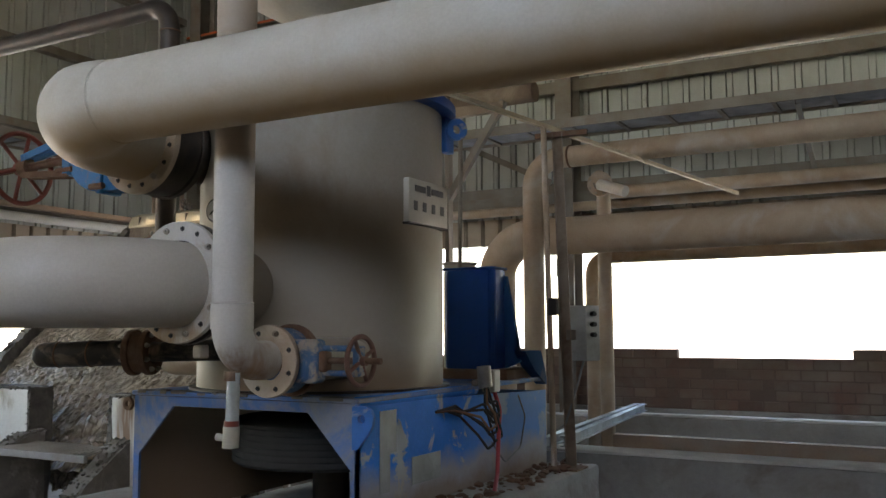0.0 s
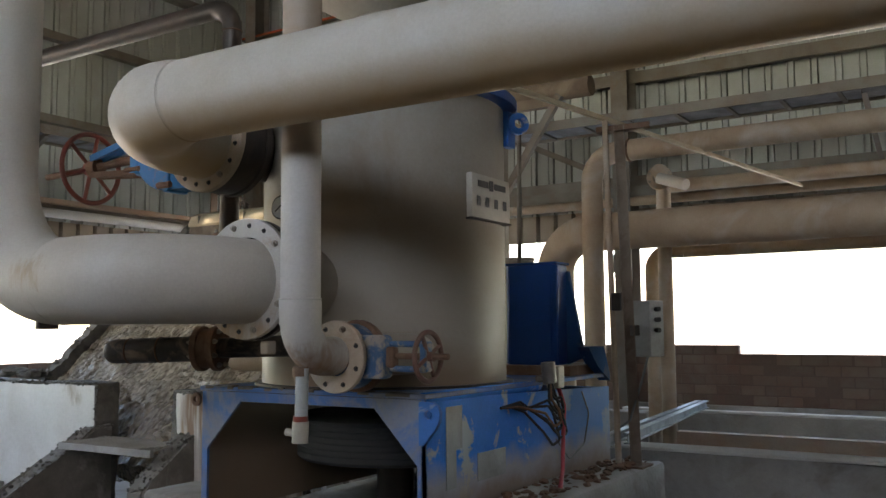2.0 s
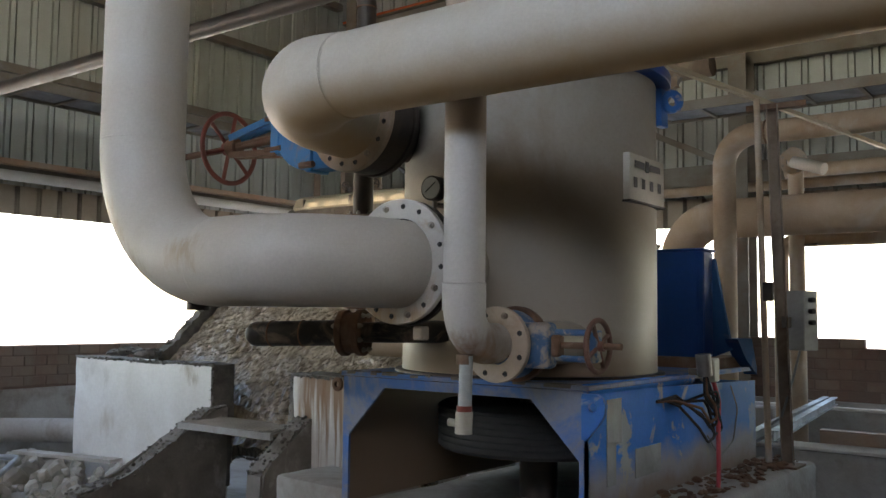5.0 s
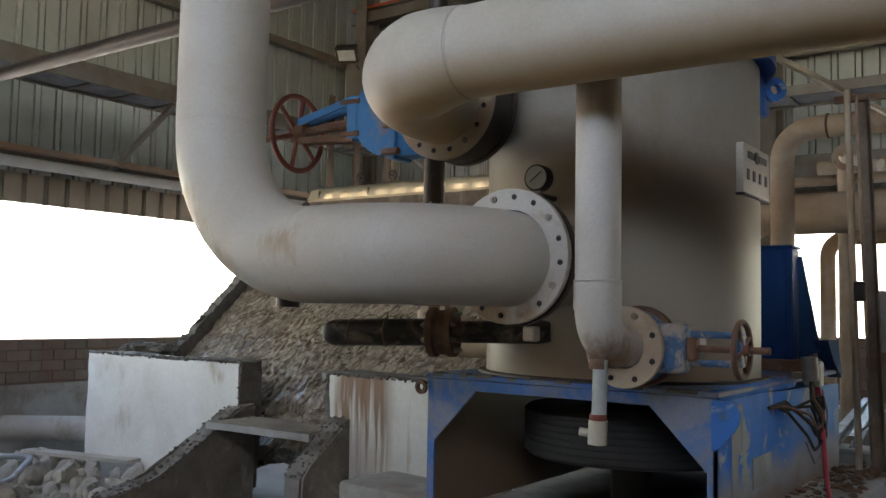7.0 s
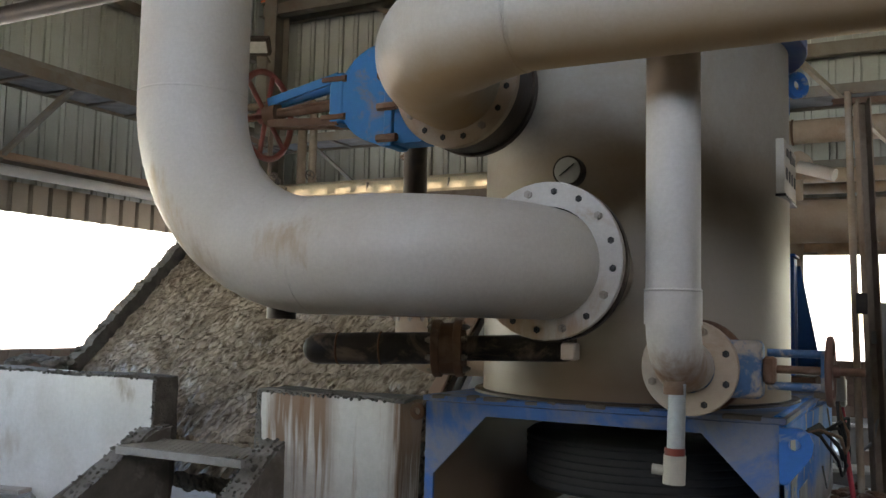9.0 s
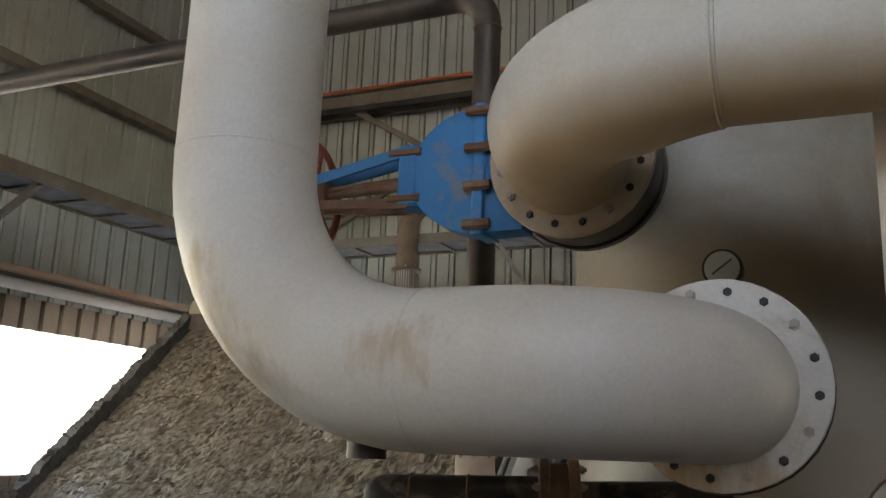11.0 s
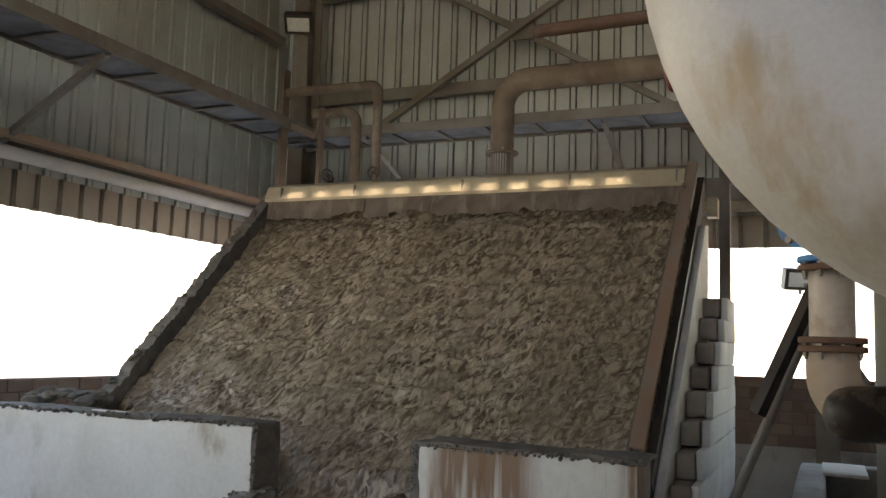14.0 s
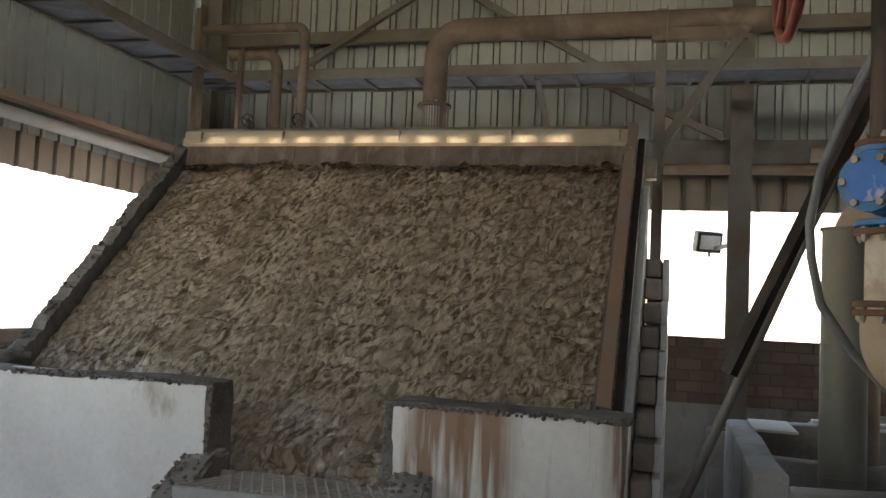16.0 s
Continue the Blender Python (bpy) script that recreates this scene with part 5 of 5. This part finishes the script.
part("bonnet", box((CX + 0.08, 2.755, 1.574), (CX + 0.20, 2.835, 1.744), 0.02, seg=3), BLUE_FLAKE, vc, "flaking blue bonnet")
part("gland", box((CX + 0.20, 2.77, 1.619), (CX + 0.235, 2.82, 1.699), 0.008), RUST, vc)
for z in (1.709, 1.614):
    part("yoke_bar", rod((CX + 0.21, 2.8, z), (CX + 0.37, 2.8, z - 0.0), 0.012, n=10), BLUE_FLAKE, vc)
part("yoke_head", box((CX + 0.355, 2.775, 1.604), (CX + 0.385, 2.825, 1.719), 0.006), BLUE_FLAKE, vc)
part("stem", rod((CX + 0.2, 2.8, 1.662), (CX + 0.47, 2.8, 1.662), 0.012, n=10), RUST, vc)
handwheel(vc, (CX + 0.38, 2.8, 1.662), (1, 0, 0), 0.092, WHEEL, 4, 0.010)
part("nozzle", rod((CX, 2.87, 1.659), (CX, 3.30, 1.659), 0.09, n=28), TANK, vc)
for i in range(8):
    a = 6.28318531 * (i + 0.5) / 8
    part("stud", rod((CX + 0.118 * math.cos(a), 2.74, 1.659 + 0.118 * math.sin(a)), (CX + 0.118 * math.cos(a), 2.88, 1.659 + 0.118 * math.sin(a)), 0.008, n=8), RUST, vc)

# dark capped drain pipe under the outlet
pd = thing("capped_drain_pipe", (-3.2, 2.9, 1.6), "short blackened steel drain pipe with a rounded end and rusty flange", "pipe")
D0 = Vector((-3.69, 2.735, 1.668))
DD = (Vector((-3.18, 2.915, 1.683)) - D0).normalized()
part("run", sweep([D0 + DD * k for k in (0.0, 0.008, 0.025, 0.05, 0.24, 0.56)], [0.02, 0.036, 0.050, 0.057, 0.058, 0.058], 28), SOOTY, pd)
for k in (0.13, 0.29):
    part("joint_band", torus(D0 + DD * k, DD, 0.0575, 0.004), RUST, pd)
flange(pd, D0 + DD * 0.50, DD, 0.104, 0.05, 0.03, 8, RUST, 0.010, "all", face=-1)
part("valve_lump", rod(D0 + DD * 0.515, D0 + DD * 0.565, 0.092, n=24), RUST, pd)
flange(pd, D0 + DD * 0.58, DD, 0.104, 0.05, 0.03, 8, RUST, 0.010, "all", face=1)
part("tail", rod(D0 + DD * 0.59, D0 + DD * 1.00, 0.045, 0.050, n=20), SOOTY, pd)

# dark riser with check valve left of the tank
RX, RY = -3.67, 3.50
pr_ = thing("steel_riser", (RX, RY, 1.6), "dark steel riser pipe turning into a long overhead run", "pipe", "process pipes")
part("overhead_run", rod((-9.4, RY, 3.60), (RX - 0.14, RY, 3.60), 0.054, n=22), BLACK_RUST, pr_)
part("elbow", sweep(fillet([Vector((RX - 0.16, RY, 3.60)), Vector((RX, RY, 3.60)), Vector((RX, RY, 3.44))], 0.14, 12), 0.0545, 22), BLACK_RUST, pr_)
part("upright", rod((RX, RY, 3.46), (RX, RY, 2.30), 0.054, n=22), BLACK_RUST, pr_)
part("weld_band", torus((RX, RY, 3.45), (0, 0, 1), 0.053, 0.005), RUST, pr_)
cv = thing("check_valve", (RX, RY, 1.8), "blue swing check valve between rusty flanges on the riser", "valve")
b = bmesh.new()
bmesh.ops.create_uvsphere(b, u_segments=28, v_segments=16, radius=0.086)
bmesh.ops.scale(b, vec=(1, 1, 1.05), verts=b.verts)
bmesh.ops.translate(b, vec=(RX, RY, 2.17), verts=b.verts)
part("body", b, BLUE_VALVE, cv)
cap = part("cover", rod((RX - 0.03, RY - 0.04, 2.17), (RX - 0.075, RY - 0.105, 2.17), 0.086, n=28), BLUE_VALVE, cv)
part("cover_boss", rod((RX - 0.07, RY - 0.10, 2.17), (RX - 0.08, RY - 0.115, 2.17), 0.06, n=24), BLUE, cv)
dq = Vector((-0.56, -0.83, 0))
side_ = Vector((0.83, -0.56, 0))
for i in range(6):
    a = 6.28318531 * i / 6
    c = Vector((RX - 0.075, RY - 0.105, 2.17)) + side_ * 0.070 * math.cos(a) + Vector((0, 0, 1)) * 0.070 * math.sin(a)
    part("bolt", rod(c, c + dq * 0.015, 0.011, n=6), STEEL_DULL, cv)
for z, m_ in ((2.29, RUST), (2.272, BLUE_VALVE), (2.06, BLUE_VALVE), (2.035, RUST), (1.83, RUST), (1.805, RUST)):
    flange(cv, (RX, RY, z), (0, 0, 1), 0.092, 0.05, 0.018, 8, m_, 0.009, "all", face=1 if z in (2.29,) else -1)
part("spool", rod((RX, RY, 2.04), (RX, RY, 1.80), 0.062, n=26), RUSTY_WHITE, cv, "scuffed pale spool pipe")
part("elbow", pipe([(RX, RY, 1.81), (RX, RY, 1.62), (-3.2, RY, 1.62)], 0.072, 0.12, 26), TAN, cv, "tan dusty elbow")
b = sweep(fillet([Vector((-3.30, 4.85, 3.30)), Vector((-3.54, 4.85, 2.75)), Vector((-3.66, 4.85, 2.42)), Vector((-3.70, 4.85, 2.20)), Vector((-3.69, 4.85, 2.05)), Vector((-3.65, 4.85, 1.85)), Vector((-3.52, 4.85, 1.65)), Vector((-3.33, 4.80, 1.44))], 0.10, 8), 0.02, 10)
single("grey_cable", b, GREY_HOSE, "thick grey cable drooping beside the riser", "cable")
st = thing("brace_strut", (-4.18, 5.3, 0), "slanting steel strut sleeved in darker pipe", "strut")
part("strut_tube", rod((-4.25, 5.3, 0.72), (-3.2, 5.3, 3.3), 0.025, n=12), GREY_STEEL, st)
part("strut_sleeve", section((-3.985, 5.3, 1.50), (-3.36, 5.3, 2.92), 0.07, 0.07, 0.006, "C", 40), BLACK_RUST, st)

# ---- pipes and steel behind the machine ----
p1 = thing("main_header_pipe", (-1.0, 6.7, 2.53), "thick tan dusted header pipe bending down behind the machine", "pipe", "process pipes")
part("run", pipe([(4.0, 6.7, 2.535), (-3.18, 6.7, 2.535), (-3.18, 6.7, 0.5)], 0.151, 0.32, 34), TAN, p1)
p2 = thing("riser_pipe", (-2.667, 6.27, 1.0), "tan dusted riser pipe turning into an overhead run", "pipe", "process pipes")
part("run", pipe([(4.0, 6.27, 3.11), (-2.667, 6.27, 3.085), (-2.667, 6.27, 0.6)], 0.080, 0.22, 28), TAN, p2)
part("joint_band", torus((-2.36, 6.27, 3.087), (1, 0, 0), 0.08, 0.008), RUST, p2)
p3 = thing("branch_pipe", (-2.635, 7.5, 0.6), "tan branch pipe bending into a run under the header", "pipe", "process pipes")
part("run", pipe([(4.0, 7.5, 2.42), (-2.635, 7.5, 2.42), (-2.635, 7.5, 0.6)], 0.060, 0.16, 24), TAN, p3)
p4 = thing("flanged_riser", (-2.46, 7.333, 0.6), "tan riser pipe with a bolted flange elbow at its head", "pipe", "process pipes")
part("run", pipe([(-2.46, 7.333, 0.6), (-2.46, 7.333, 3.05), (-2.40, 7.05, 3.05)], 0.060, 0.09, 24), TAN, p4)
flange(p4, (-2.405, 7.08, 3.0), (0.2, -1, 0), 0.105, 0.055, 0.02, 8, TAN, 0.010, "all")
part("stub", rod((-2.40, 7.06, 2.99), (-2.15, 6.96, 2.90), 0.046, n=22), WHITE, p4, "pale stub pipe")
part("tap", pipe([(-2.40, 7.33, 2.36), (-2.30, 7.33, 2.36)], 0.012, n=8), STEEL, p4)
single("wall_pipe", pipe([(-3.1, 9.3, 3.28), (4.0, 9.3, 3.28)], 0.07, n=18), TAN, "tan pipe along the far wall", "pipe", "process pipes")
single("slanting_rod", section((-2.2, 3.9, 3.02), (-1.5, 8.2, 3.0), 0.026, 0.026, 0.004, "L"), CREAM, "thin slanting cream steel angle overhead", "rod")

# control post with switch box
post = thing("control_post", (-1.83, 4.78, 1.0), "rusty grey steel control post with a small crossbar", "post")
part("channel", section((-1.83, 4.80, 1.0), (-1.885, 4.80, 2.92), 0.080, 0.06, 0.006, "C", 20), POST_STEEL, post)
part("conduit", pipe([(-1.91, 4.74, 1.02), (-1.945, 4.74, 2.95)], 0.017, n=12), TAN, post)
part("crossbar", section((-2.02, 4.80, 2.915), (-1.72, 4.86, 2.925), 0.05, 0.03, 0.005, "C"), RUST, post)
part("latch", box((-1.92, 4.705, 1.86), (-1.87, 4.74, 1.96), 0.004), BLACK_RUST, post)
part("base_plate", box((-1.92, 4.70, 1.0), (-1.76, 4.88, 1.012), 0.002), RUST, post)
sw = thing("switch_box", (-1.78, 4.98, 1.58), "small grey steel switch box with three black knobs", "switch box")
part("case", box((-1.87, 4.90, 1.60), (-1.735, 5.03, 1.92), 0.005, turn=Euler((0, 0, radians(-18)))), GALV, sw)
for z in (1.87, 1.81, 1.75):
    part("knob", rod((-1.74, 4.93, z), (-1.715, 4.915, z), 0.014, n=12), INK, sw)
part("bracket", box((-1.86, 4.83, 1.72), (-1.83, 4.92, 1.78), 0.003), GREY_STEEL, sw)
single("looped_lead", sweep(fillet([Vector((-1.80, 4.95, 1.60)), Vector((-1.82, 4.88, 1.45)), Vector((-1.86, 4.80, 1.25)), Vector((-1.92, 4.74, 1.2))], 0.05, 6), 0.007, 8), GREY_HOSE, "thin grey lead below the switch box", "wire")

# settling pit beyond
pit = thing("settling_pit", (-0.5, 6.9, 0), "concrete settling pit with whitewashed rims", "pit", kind="structure")
part("front_wall", rough_block((-2.4, 5.58, -0.05), (4.0, 5.78, 0.985), 0.4, 0.012, 31), CONCRETE, pit)
part("front_rim", rough_block((-2.4, 5.56, 0.985), (4.0, 5.80, 1.005), 0.3, 0.006, 32, 0.006), WHITEWASH, pit, "whitewashed rim")
part("rear_wall", rough_block((-3.2, 8.2, -0.05), (4.0, 8.5, 0.985), 0.4, 0.012, 33), CONCRETE, pit)
part("rear_rim", rough_block((-3.2, 8.18, 0.985), (4.0, 8.30, 1.01), 0.3, 0.006, 34, 0.006), WHITEWASH, pit, "whitewashed rim")
part("pit_floor", box((-3.0, 5.78, -0.04), (4.0, 8.2, 0.30)), DIRT, pit)
single("brown_channel_beam", section((-1.95, 5.95, 1.03), (4.0, 5.95, 1.03), 0.09, 0.09, 0.008, "C"), BROWN_WOOD, "brown rusted steel channel laid along the pit", "beam")
for dx in (0.0, 0.14):
    single("light_beam", section((-2.10 + dx * 0.6, 5.03 + dx, 1.10), (-2.50 + dx * 0.5, 8.3, 1.06), 0.05, 0.065, 0.007, "I"), GALV, "pale grey steel beam across the pit", "beam", "pit beams")

# grey vertical duct and low troughs at the screen's right
gd = thing("khaki_duct", (-3.31, 6.27, 0), "thick khaki-grey vertical duct pipe", "pipe", "process pipes")
part("shaft", rod((-3.31, 6.27, 0.0), (-3.31, 6.27, 2.3), 0.128, n=32), KHAKI, gd)
part("cap_ring", ring((-3.31, 6.27, 2.31), (0, 0, 1), 0.14, 0.05, 0.02), KHAKI, gd)
part("seam_band", torus((-3.31, 6.27, 1.65), (0, 0, 1), 0.1265, 0.004), KHAKI, gd)
part("seam_band", torus((-3.31, 6.27, 0.9), (0, 0, 1), 0.1265, 0.004), KHAKI, gd)
ho = thing("concrete_trough", (-3.3, 6.6, 0), "low concrete trough with pale worn rims", "trough")
part("left_wall", rough_block((-3.87, 5.35, 0), (-3.70, 7.7, 1.03), 0.25, 0.012, 41), CONCRETE, ho)
part("front_wall", rough_block((-3.70, 5.25, 0), (-2.6, 5.42, 0.98), 0.25, 0.012, 42), CONCRETE, ho)
part("rear_wall", rough_block((-3.70, 7.6, 0), (-2.75, 7.78, 1.03), 0.25, 0.012, 43), CONCRETE, ho)
part("rim", rough_block((-3.72, 7.0, 1.03), (-3.45, 7.6, 1.05), 0.1, 0.006, 44, 0.005), WHITEWASH, ho, "flaking white rim")
part("cross_wall", rough_block((-3.70, 6.55, 0), (-2.75, 6.66, 0.93), 0.25, 0.012, 45), CONCRETE, ho)

# flood lamps
def flood_lamp(at, aim, size):
    t = thing("flood_lamp", at, "small grey flood lamp with a glass front, unlit", "lamp", "flood lamps")
    q = Vector(aim).to_track_quat("-Z", "Y").to_matrix()
    b = box((-size, -size * 0.75, 0), (size, size * 0.75, size * 0.7), 0.01)
    bmesh.ops.rotate(b, matrix=q, verts=b.verts)
    bmesh.ops.translate(b, vec=at, verts=b.verts)
    part("case", b, BLACK_RUST, t, "dark lamp housing")
    b = box((-size * 0.78, -size * 0.5, -0.006), (size * 0.78, size * 0.5, -0.001), 0.002)
    bmesh.ops.rotate(b, matrix=q, verts=b.verts)
    bmesh.ops.translate(b, vec=at, verts=b.verts)
    part("glass", b, LENS, t, "glass front with a pale reflection painted in")
    part("bracket", rod(Vector(at) + Vector((0, 0.05, 0.0)), Vector(at) + Vector((0.0, 0.25, -0.12)), 0.018, n=8), GREY_STEEL, t)
    return t


flood_lamp((-8.80, 8.5, 5.12), (0.35, -0.8, -0.75), 0.15)
flood_lamp((-3.92, 10.30, 2.54), (0.55, -1, -0.25), 0.145)
single("lamp_bracket", section((-3.90, 10.46, 2.48), (-3.68, 9.74, 2.50), 0.04, 0.04, 0.005, "L"), GREY_STEEL, "thin steel bracket holding the lamp off the column", "bracket")
# platform posts and small pipes behind the header
single("platform_post", section((-8.62, 8.0, 0), (-8.62, 8.0, 4.45), 0.11, 0.11, 0.01, "L"), TAN_DARK, "grey steel angle post beside the header trough", "post")
single("steel_channel", section((-8.75, 8.55, 3.93), (-8.85, 8.65, 5.1), 0.12, 0.06, 0.008, "C"), GREY_STEEL, "grey steel channel holding the flood lamp", "post")
single("hand_rail", pipe([(-8.6, 8.02, 4.22), (-7.55, 8.02, 4.22), (-7.55, 8.02, 3.22)], 0.045, 0.09, 16), TAN_DARK, "tan rail pipe bent down at the header trough", "rail")
single("bent_feed_pipe", pipe([(-8.5, 8.42, 4.10), (-8.0, 8.42, 4.10), (-8.0, 8.42, 3.2)], 0.055, 0.14, 18), TAN_DARK, "dusty bent feed pipe behind the trough", "pipe")
single("wall_conduit", pipe([(-2.82, 5.3, 0.0), (-2.785, 5.3, 3.1)], 0.016, n=10), GREY_STEEL, "thin grey steel conduit standing behind the tank", "conduit")
single("knee_brace", section((-8.55, 8.02, 3.9), (-8.2, 8.02, 3.75), 0.06, 0.06, 0.006, "L"), TAN_DARK, "tan dusty steel knee brace", "brace")
single("post_stub", section((-8.2, 8.05, 3.2), (-8.2, 8.05, 4.05), 0.07, 0.07, 0.006, "L"), TAN_DARK, "short grey steel post behind the trough", "post")
for x in (-8.05, -7.55):
    t = thing("tap_valve", (x, 8.05, 3.3), "small dark tap with a round handle", "valve", "tap valves")
    handwheel(t, (x, 7.98, 3.36), (0, 1, 0.2), 0.055, BLACK_RUST, 4, 0.008)
    part("body", rod((x, 8.0, 3.36), (x, 8.09, 3.34), 0.02, n=10), BLACK_RUST, t)
    part("bonnet", rod((x, 8.05, 3.22), (x, 8.05, 3.36), 0.03, n=10), BLACK_RUST, t)
fp = thing("trough_feed_pipe", (-6.36, 8.2, 3.2), "thick grey-brown feed pipe bending down into the trough", "pipe", "process pipes")
part("run", pipe([(-3.45, 8.2, 4.20), (-6.36, 8.2, 4.19), (-6.36, 8.2, 3.2)], 0.105, 0.24, 28), TAN_DARK, fp)
flange(fp, (-6.36, 8.2, 3.52), (0, 0, 1), 0.15, 0.10, 0.025, 8, TAN_DARK, 0.010, "all")
part("lower_spool", rod((-6.36, 8.2, 3.51), (-6.36, 8.2, 3.2), 0.105, n=26), GALV, fp)
sf = thing("pipe_stand", (-4.45, 8.0, 2.5), "steel angle stand carrying the feed pipe", "stand")
part("upright", section((-4.42, 8.1, 0.0), (-4.42, 8.1, 4.3), 0.09, 0.09, 0.008, "L"), GREY_STEEL, sf)
part("diagonal", section((-4.40, 8.1, 3.15), (-3.75, 8.1, 4.12), 0.07, 0.07, 0.007, "L"), GREY_STEEL, sf)
part("stub_plate", box((-4.50, 7.6, 2.80), (-4.42, 7.72, 2.95), 0.004), CREAM, sf)
part("beam", section((-4.5, 8.1, 4.06), (-3.75, 8.1, 4.06), 0.08, 0.1, 0.008, "C"), TAN_DARK, sf)
single("timber_offcut", section((-9.45, 8.9, 3.10), (-8.34, 7.9, 2.95), 0.10, 0.03, 0.01, "F"), CREAM, "weathered board lying at the wall corner", "board")

# plaster pier and stepped blocks beside the screen
pier = thing("block_pier", (-4.3, 6.2, 0), "stepped concrete block pier with whitewashed side", "pier")
part("plaster_face", rough_block((-4.325, 5.4, -0.05), (-4.30, 7.6, 0.79), 0.3, 0.006, 51, 0.006), WHITEWASH, pier, "whitewashed plaster side")
for k in range(9):
    z0 = 0.80 + k * 0.152
    y0 = 5.35 + k * 0.21
    part("block", rough_block((-4.455, y0, z0), (-4.345, y0 + 0.40, z0 + 0.140), 0.06, 0.014, 60 + k, 0.018), BLOCK, pier)
    part("plaster_course", rough_block((-4.342, y0 + 0.05, z0 - 0.006), (-4.300, 7.6, z0 + 0.144), 0.2, 0.008, 80 + k, 0.006), WHITEWASH, pier, "flaking whitewashed plaster")
part("core", rough_block((-4.46, 5.5, -0.05), (-4.335, 7.6, 0.79), 0.3, 0.008, 52), BLOCK, pier)
part("core", box((-4.45, 7.3, 0.79), (-4.345, 7.6, 2.15)), BLOCK, pier)
b = bmesh.new()
fa = [b.verts.new((x, y, z)) for x in (-4.502, -4.458) for y, z in ((5.3, 0.3), (7.35, 0.3), (7.35, 2.70), (7.2, 2.68), (5.3, 0.94))]
b.faces.new(fa[:5])
b.faces.new(fa[5:])
for i in range(5):
    b.faces.new((fa[i], fa[(i + 1) % 5], fa[5 + (i + 1) % 5], fa[5 + i]))
part("sloping_plaster", b, WHITEWASH, pier, "sloping whitewashed plaster edge")

# rubble, old pipe and hose by the side wall
rnd = random.Random(4)
RUB = []
for k in range(6):
    e = bmesh.new()
    bmesh.ops.create_icosphere(e, subdivisions=2, radius=1.0)
    for v in e.verts:
        v.co *= 1 + 0.35 * noise.noise(v.co * 1.4 + Vector((k * 7, 0, 0)))
        v.co.z *= 0.7
    me = to_mesh("stone", e, RUBBLE, smooth=False)
    RUB.append(me)
heap = single("rubble_mound", rough_block((-9.2, 2.4, -0.05), (-6.66, 4.62, 0.26), 0.2, 0.06, 71, 0.15), DIRT, "low mound of pale crumbled rubble and dirt", "rubble")
for i in range(260):
    x, y = rnd.uniform(-9.0, -6.7), rnd.uniform(2.4, 4.65)
    o = new("stone", RUB[i % 6])
    o.parent = heap
    r = rnd.uniform(0.02, 0.06) if i % 4 else rnd.uniform(0.06, 0.12)
    o.matrix_local = Matrix.Translation((x - heap.location.x, y - heap.location.y, 0.30 + rnd.uniform(-0.02, 0.05) - heap.location.z)) @ Euler((rnd.uniform(0, 6), rnd.uniform(0, 6), rnd.uniform(0, 6))).to_matrix().to_4x4() @ Matrix.Diagonal((r, r, r, 1))
single("old_pipe", pipe([(-9.6, 4.55, 0.55), (-8.7, 4.95, 0.58)], 0.12, n=24), CONCRETE, "grey dusty pipe lying on the rubble", "pipe")
single("board", section((-8.9, 4.4, 0.42), (-7.6, 4.62, 0.44), 0.14, 0.03, 0.01, "F"), RUBBLE, "dusty plank lying on rubble", "plank")
single("blue_hose", sweep(fillet([Vector((-9.2, 3.9, 0.40)), Vector((-8.3, 4.1, 0.46)), Vector((-7.7, 3.6, 0.42)), Vector((-7.4, 3.0, 0.36))], 0.2, 6), 0.025, 10), GALV, "pale hose lying over rubble", "hose")

# ---- bricks of the parapets ----
BL, BH = 0.25, 0.108


def brick_mesh():
    b = box((0, 0, 0), (BL - 0.010, 0.10, BH - 0.009), 0.005)
    return to_mesh("brick", b, BRICK, smooth=False)


BRICK_MESH = brick_mesh()


def lay(wall, m, length, courses, z0, gap=None, jitter=0.006, seed=1):
    rnd = random.Random(seed)
    inv = Matrix.Translation(wall.location).inverted()
    for c in range(courses):
        x = -(BL / 2 if c % 2 else 0)
        while x < length:
            if not (gap and gap(x, c)):
                o = new("brick", BRICK_MESH)
                o.parent = wall
                o.matrix_local = inv @ m @ Matrix.Translation((x, rnd.uniform(-jitter, jitter), z0 + c * BH)) @ Matrix.Rotation(rnd.uniform(-0.012, 0.012), 4, "Z")
            x += BL


lay(wall_b, pose(-4.6, BACK - 0.012, 0), 5.6, 6, 0.935, lambda x, c: c == 5 and 1.95 < x < 3.85, seed=2)
lay(wall_l, pose(LEFT, 3.6, 0, 0, 0, 90) , 6.2, 4, 0.97, None, seed=3)


for x0, x1 in ((-4.6, -2.64), (-0.74, 1.0)):
    m_ = box((x0 - wall_b.location.x, 0.0, 1.478 - wall_b.location.z), (x1 - wall_b.location.x, 0.06, 1.572 - wall_b.location.z))
    bmesh.ops.translate(m_, vec=(0, BACK + 0.03 - wall_b.location.y, 0), verts=m_.verts)
    o = new("mortar_bed", to_mesh("mortar_bed", m_, MORTAR))
    o.parent = wall_b


# ---- what moves ----
def motions():
    steps = [i * 0.1 for i in range(161)]
    for k, ob in enumerate(PULP_MATS):
        walk(ob, [(t, loop_pose(k * LOOP / MATS + SPEED * t)) for t in steps])
    walk(pulley, [(t, Matrix.Translation(PUL) @ Matrix.Rotation(radians(700 * t), 4, "Z")) for t in steps])


motions()
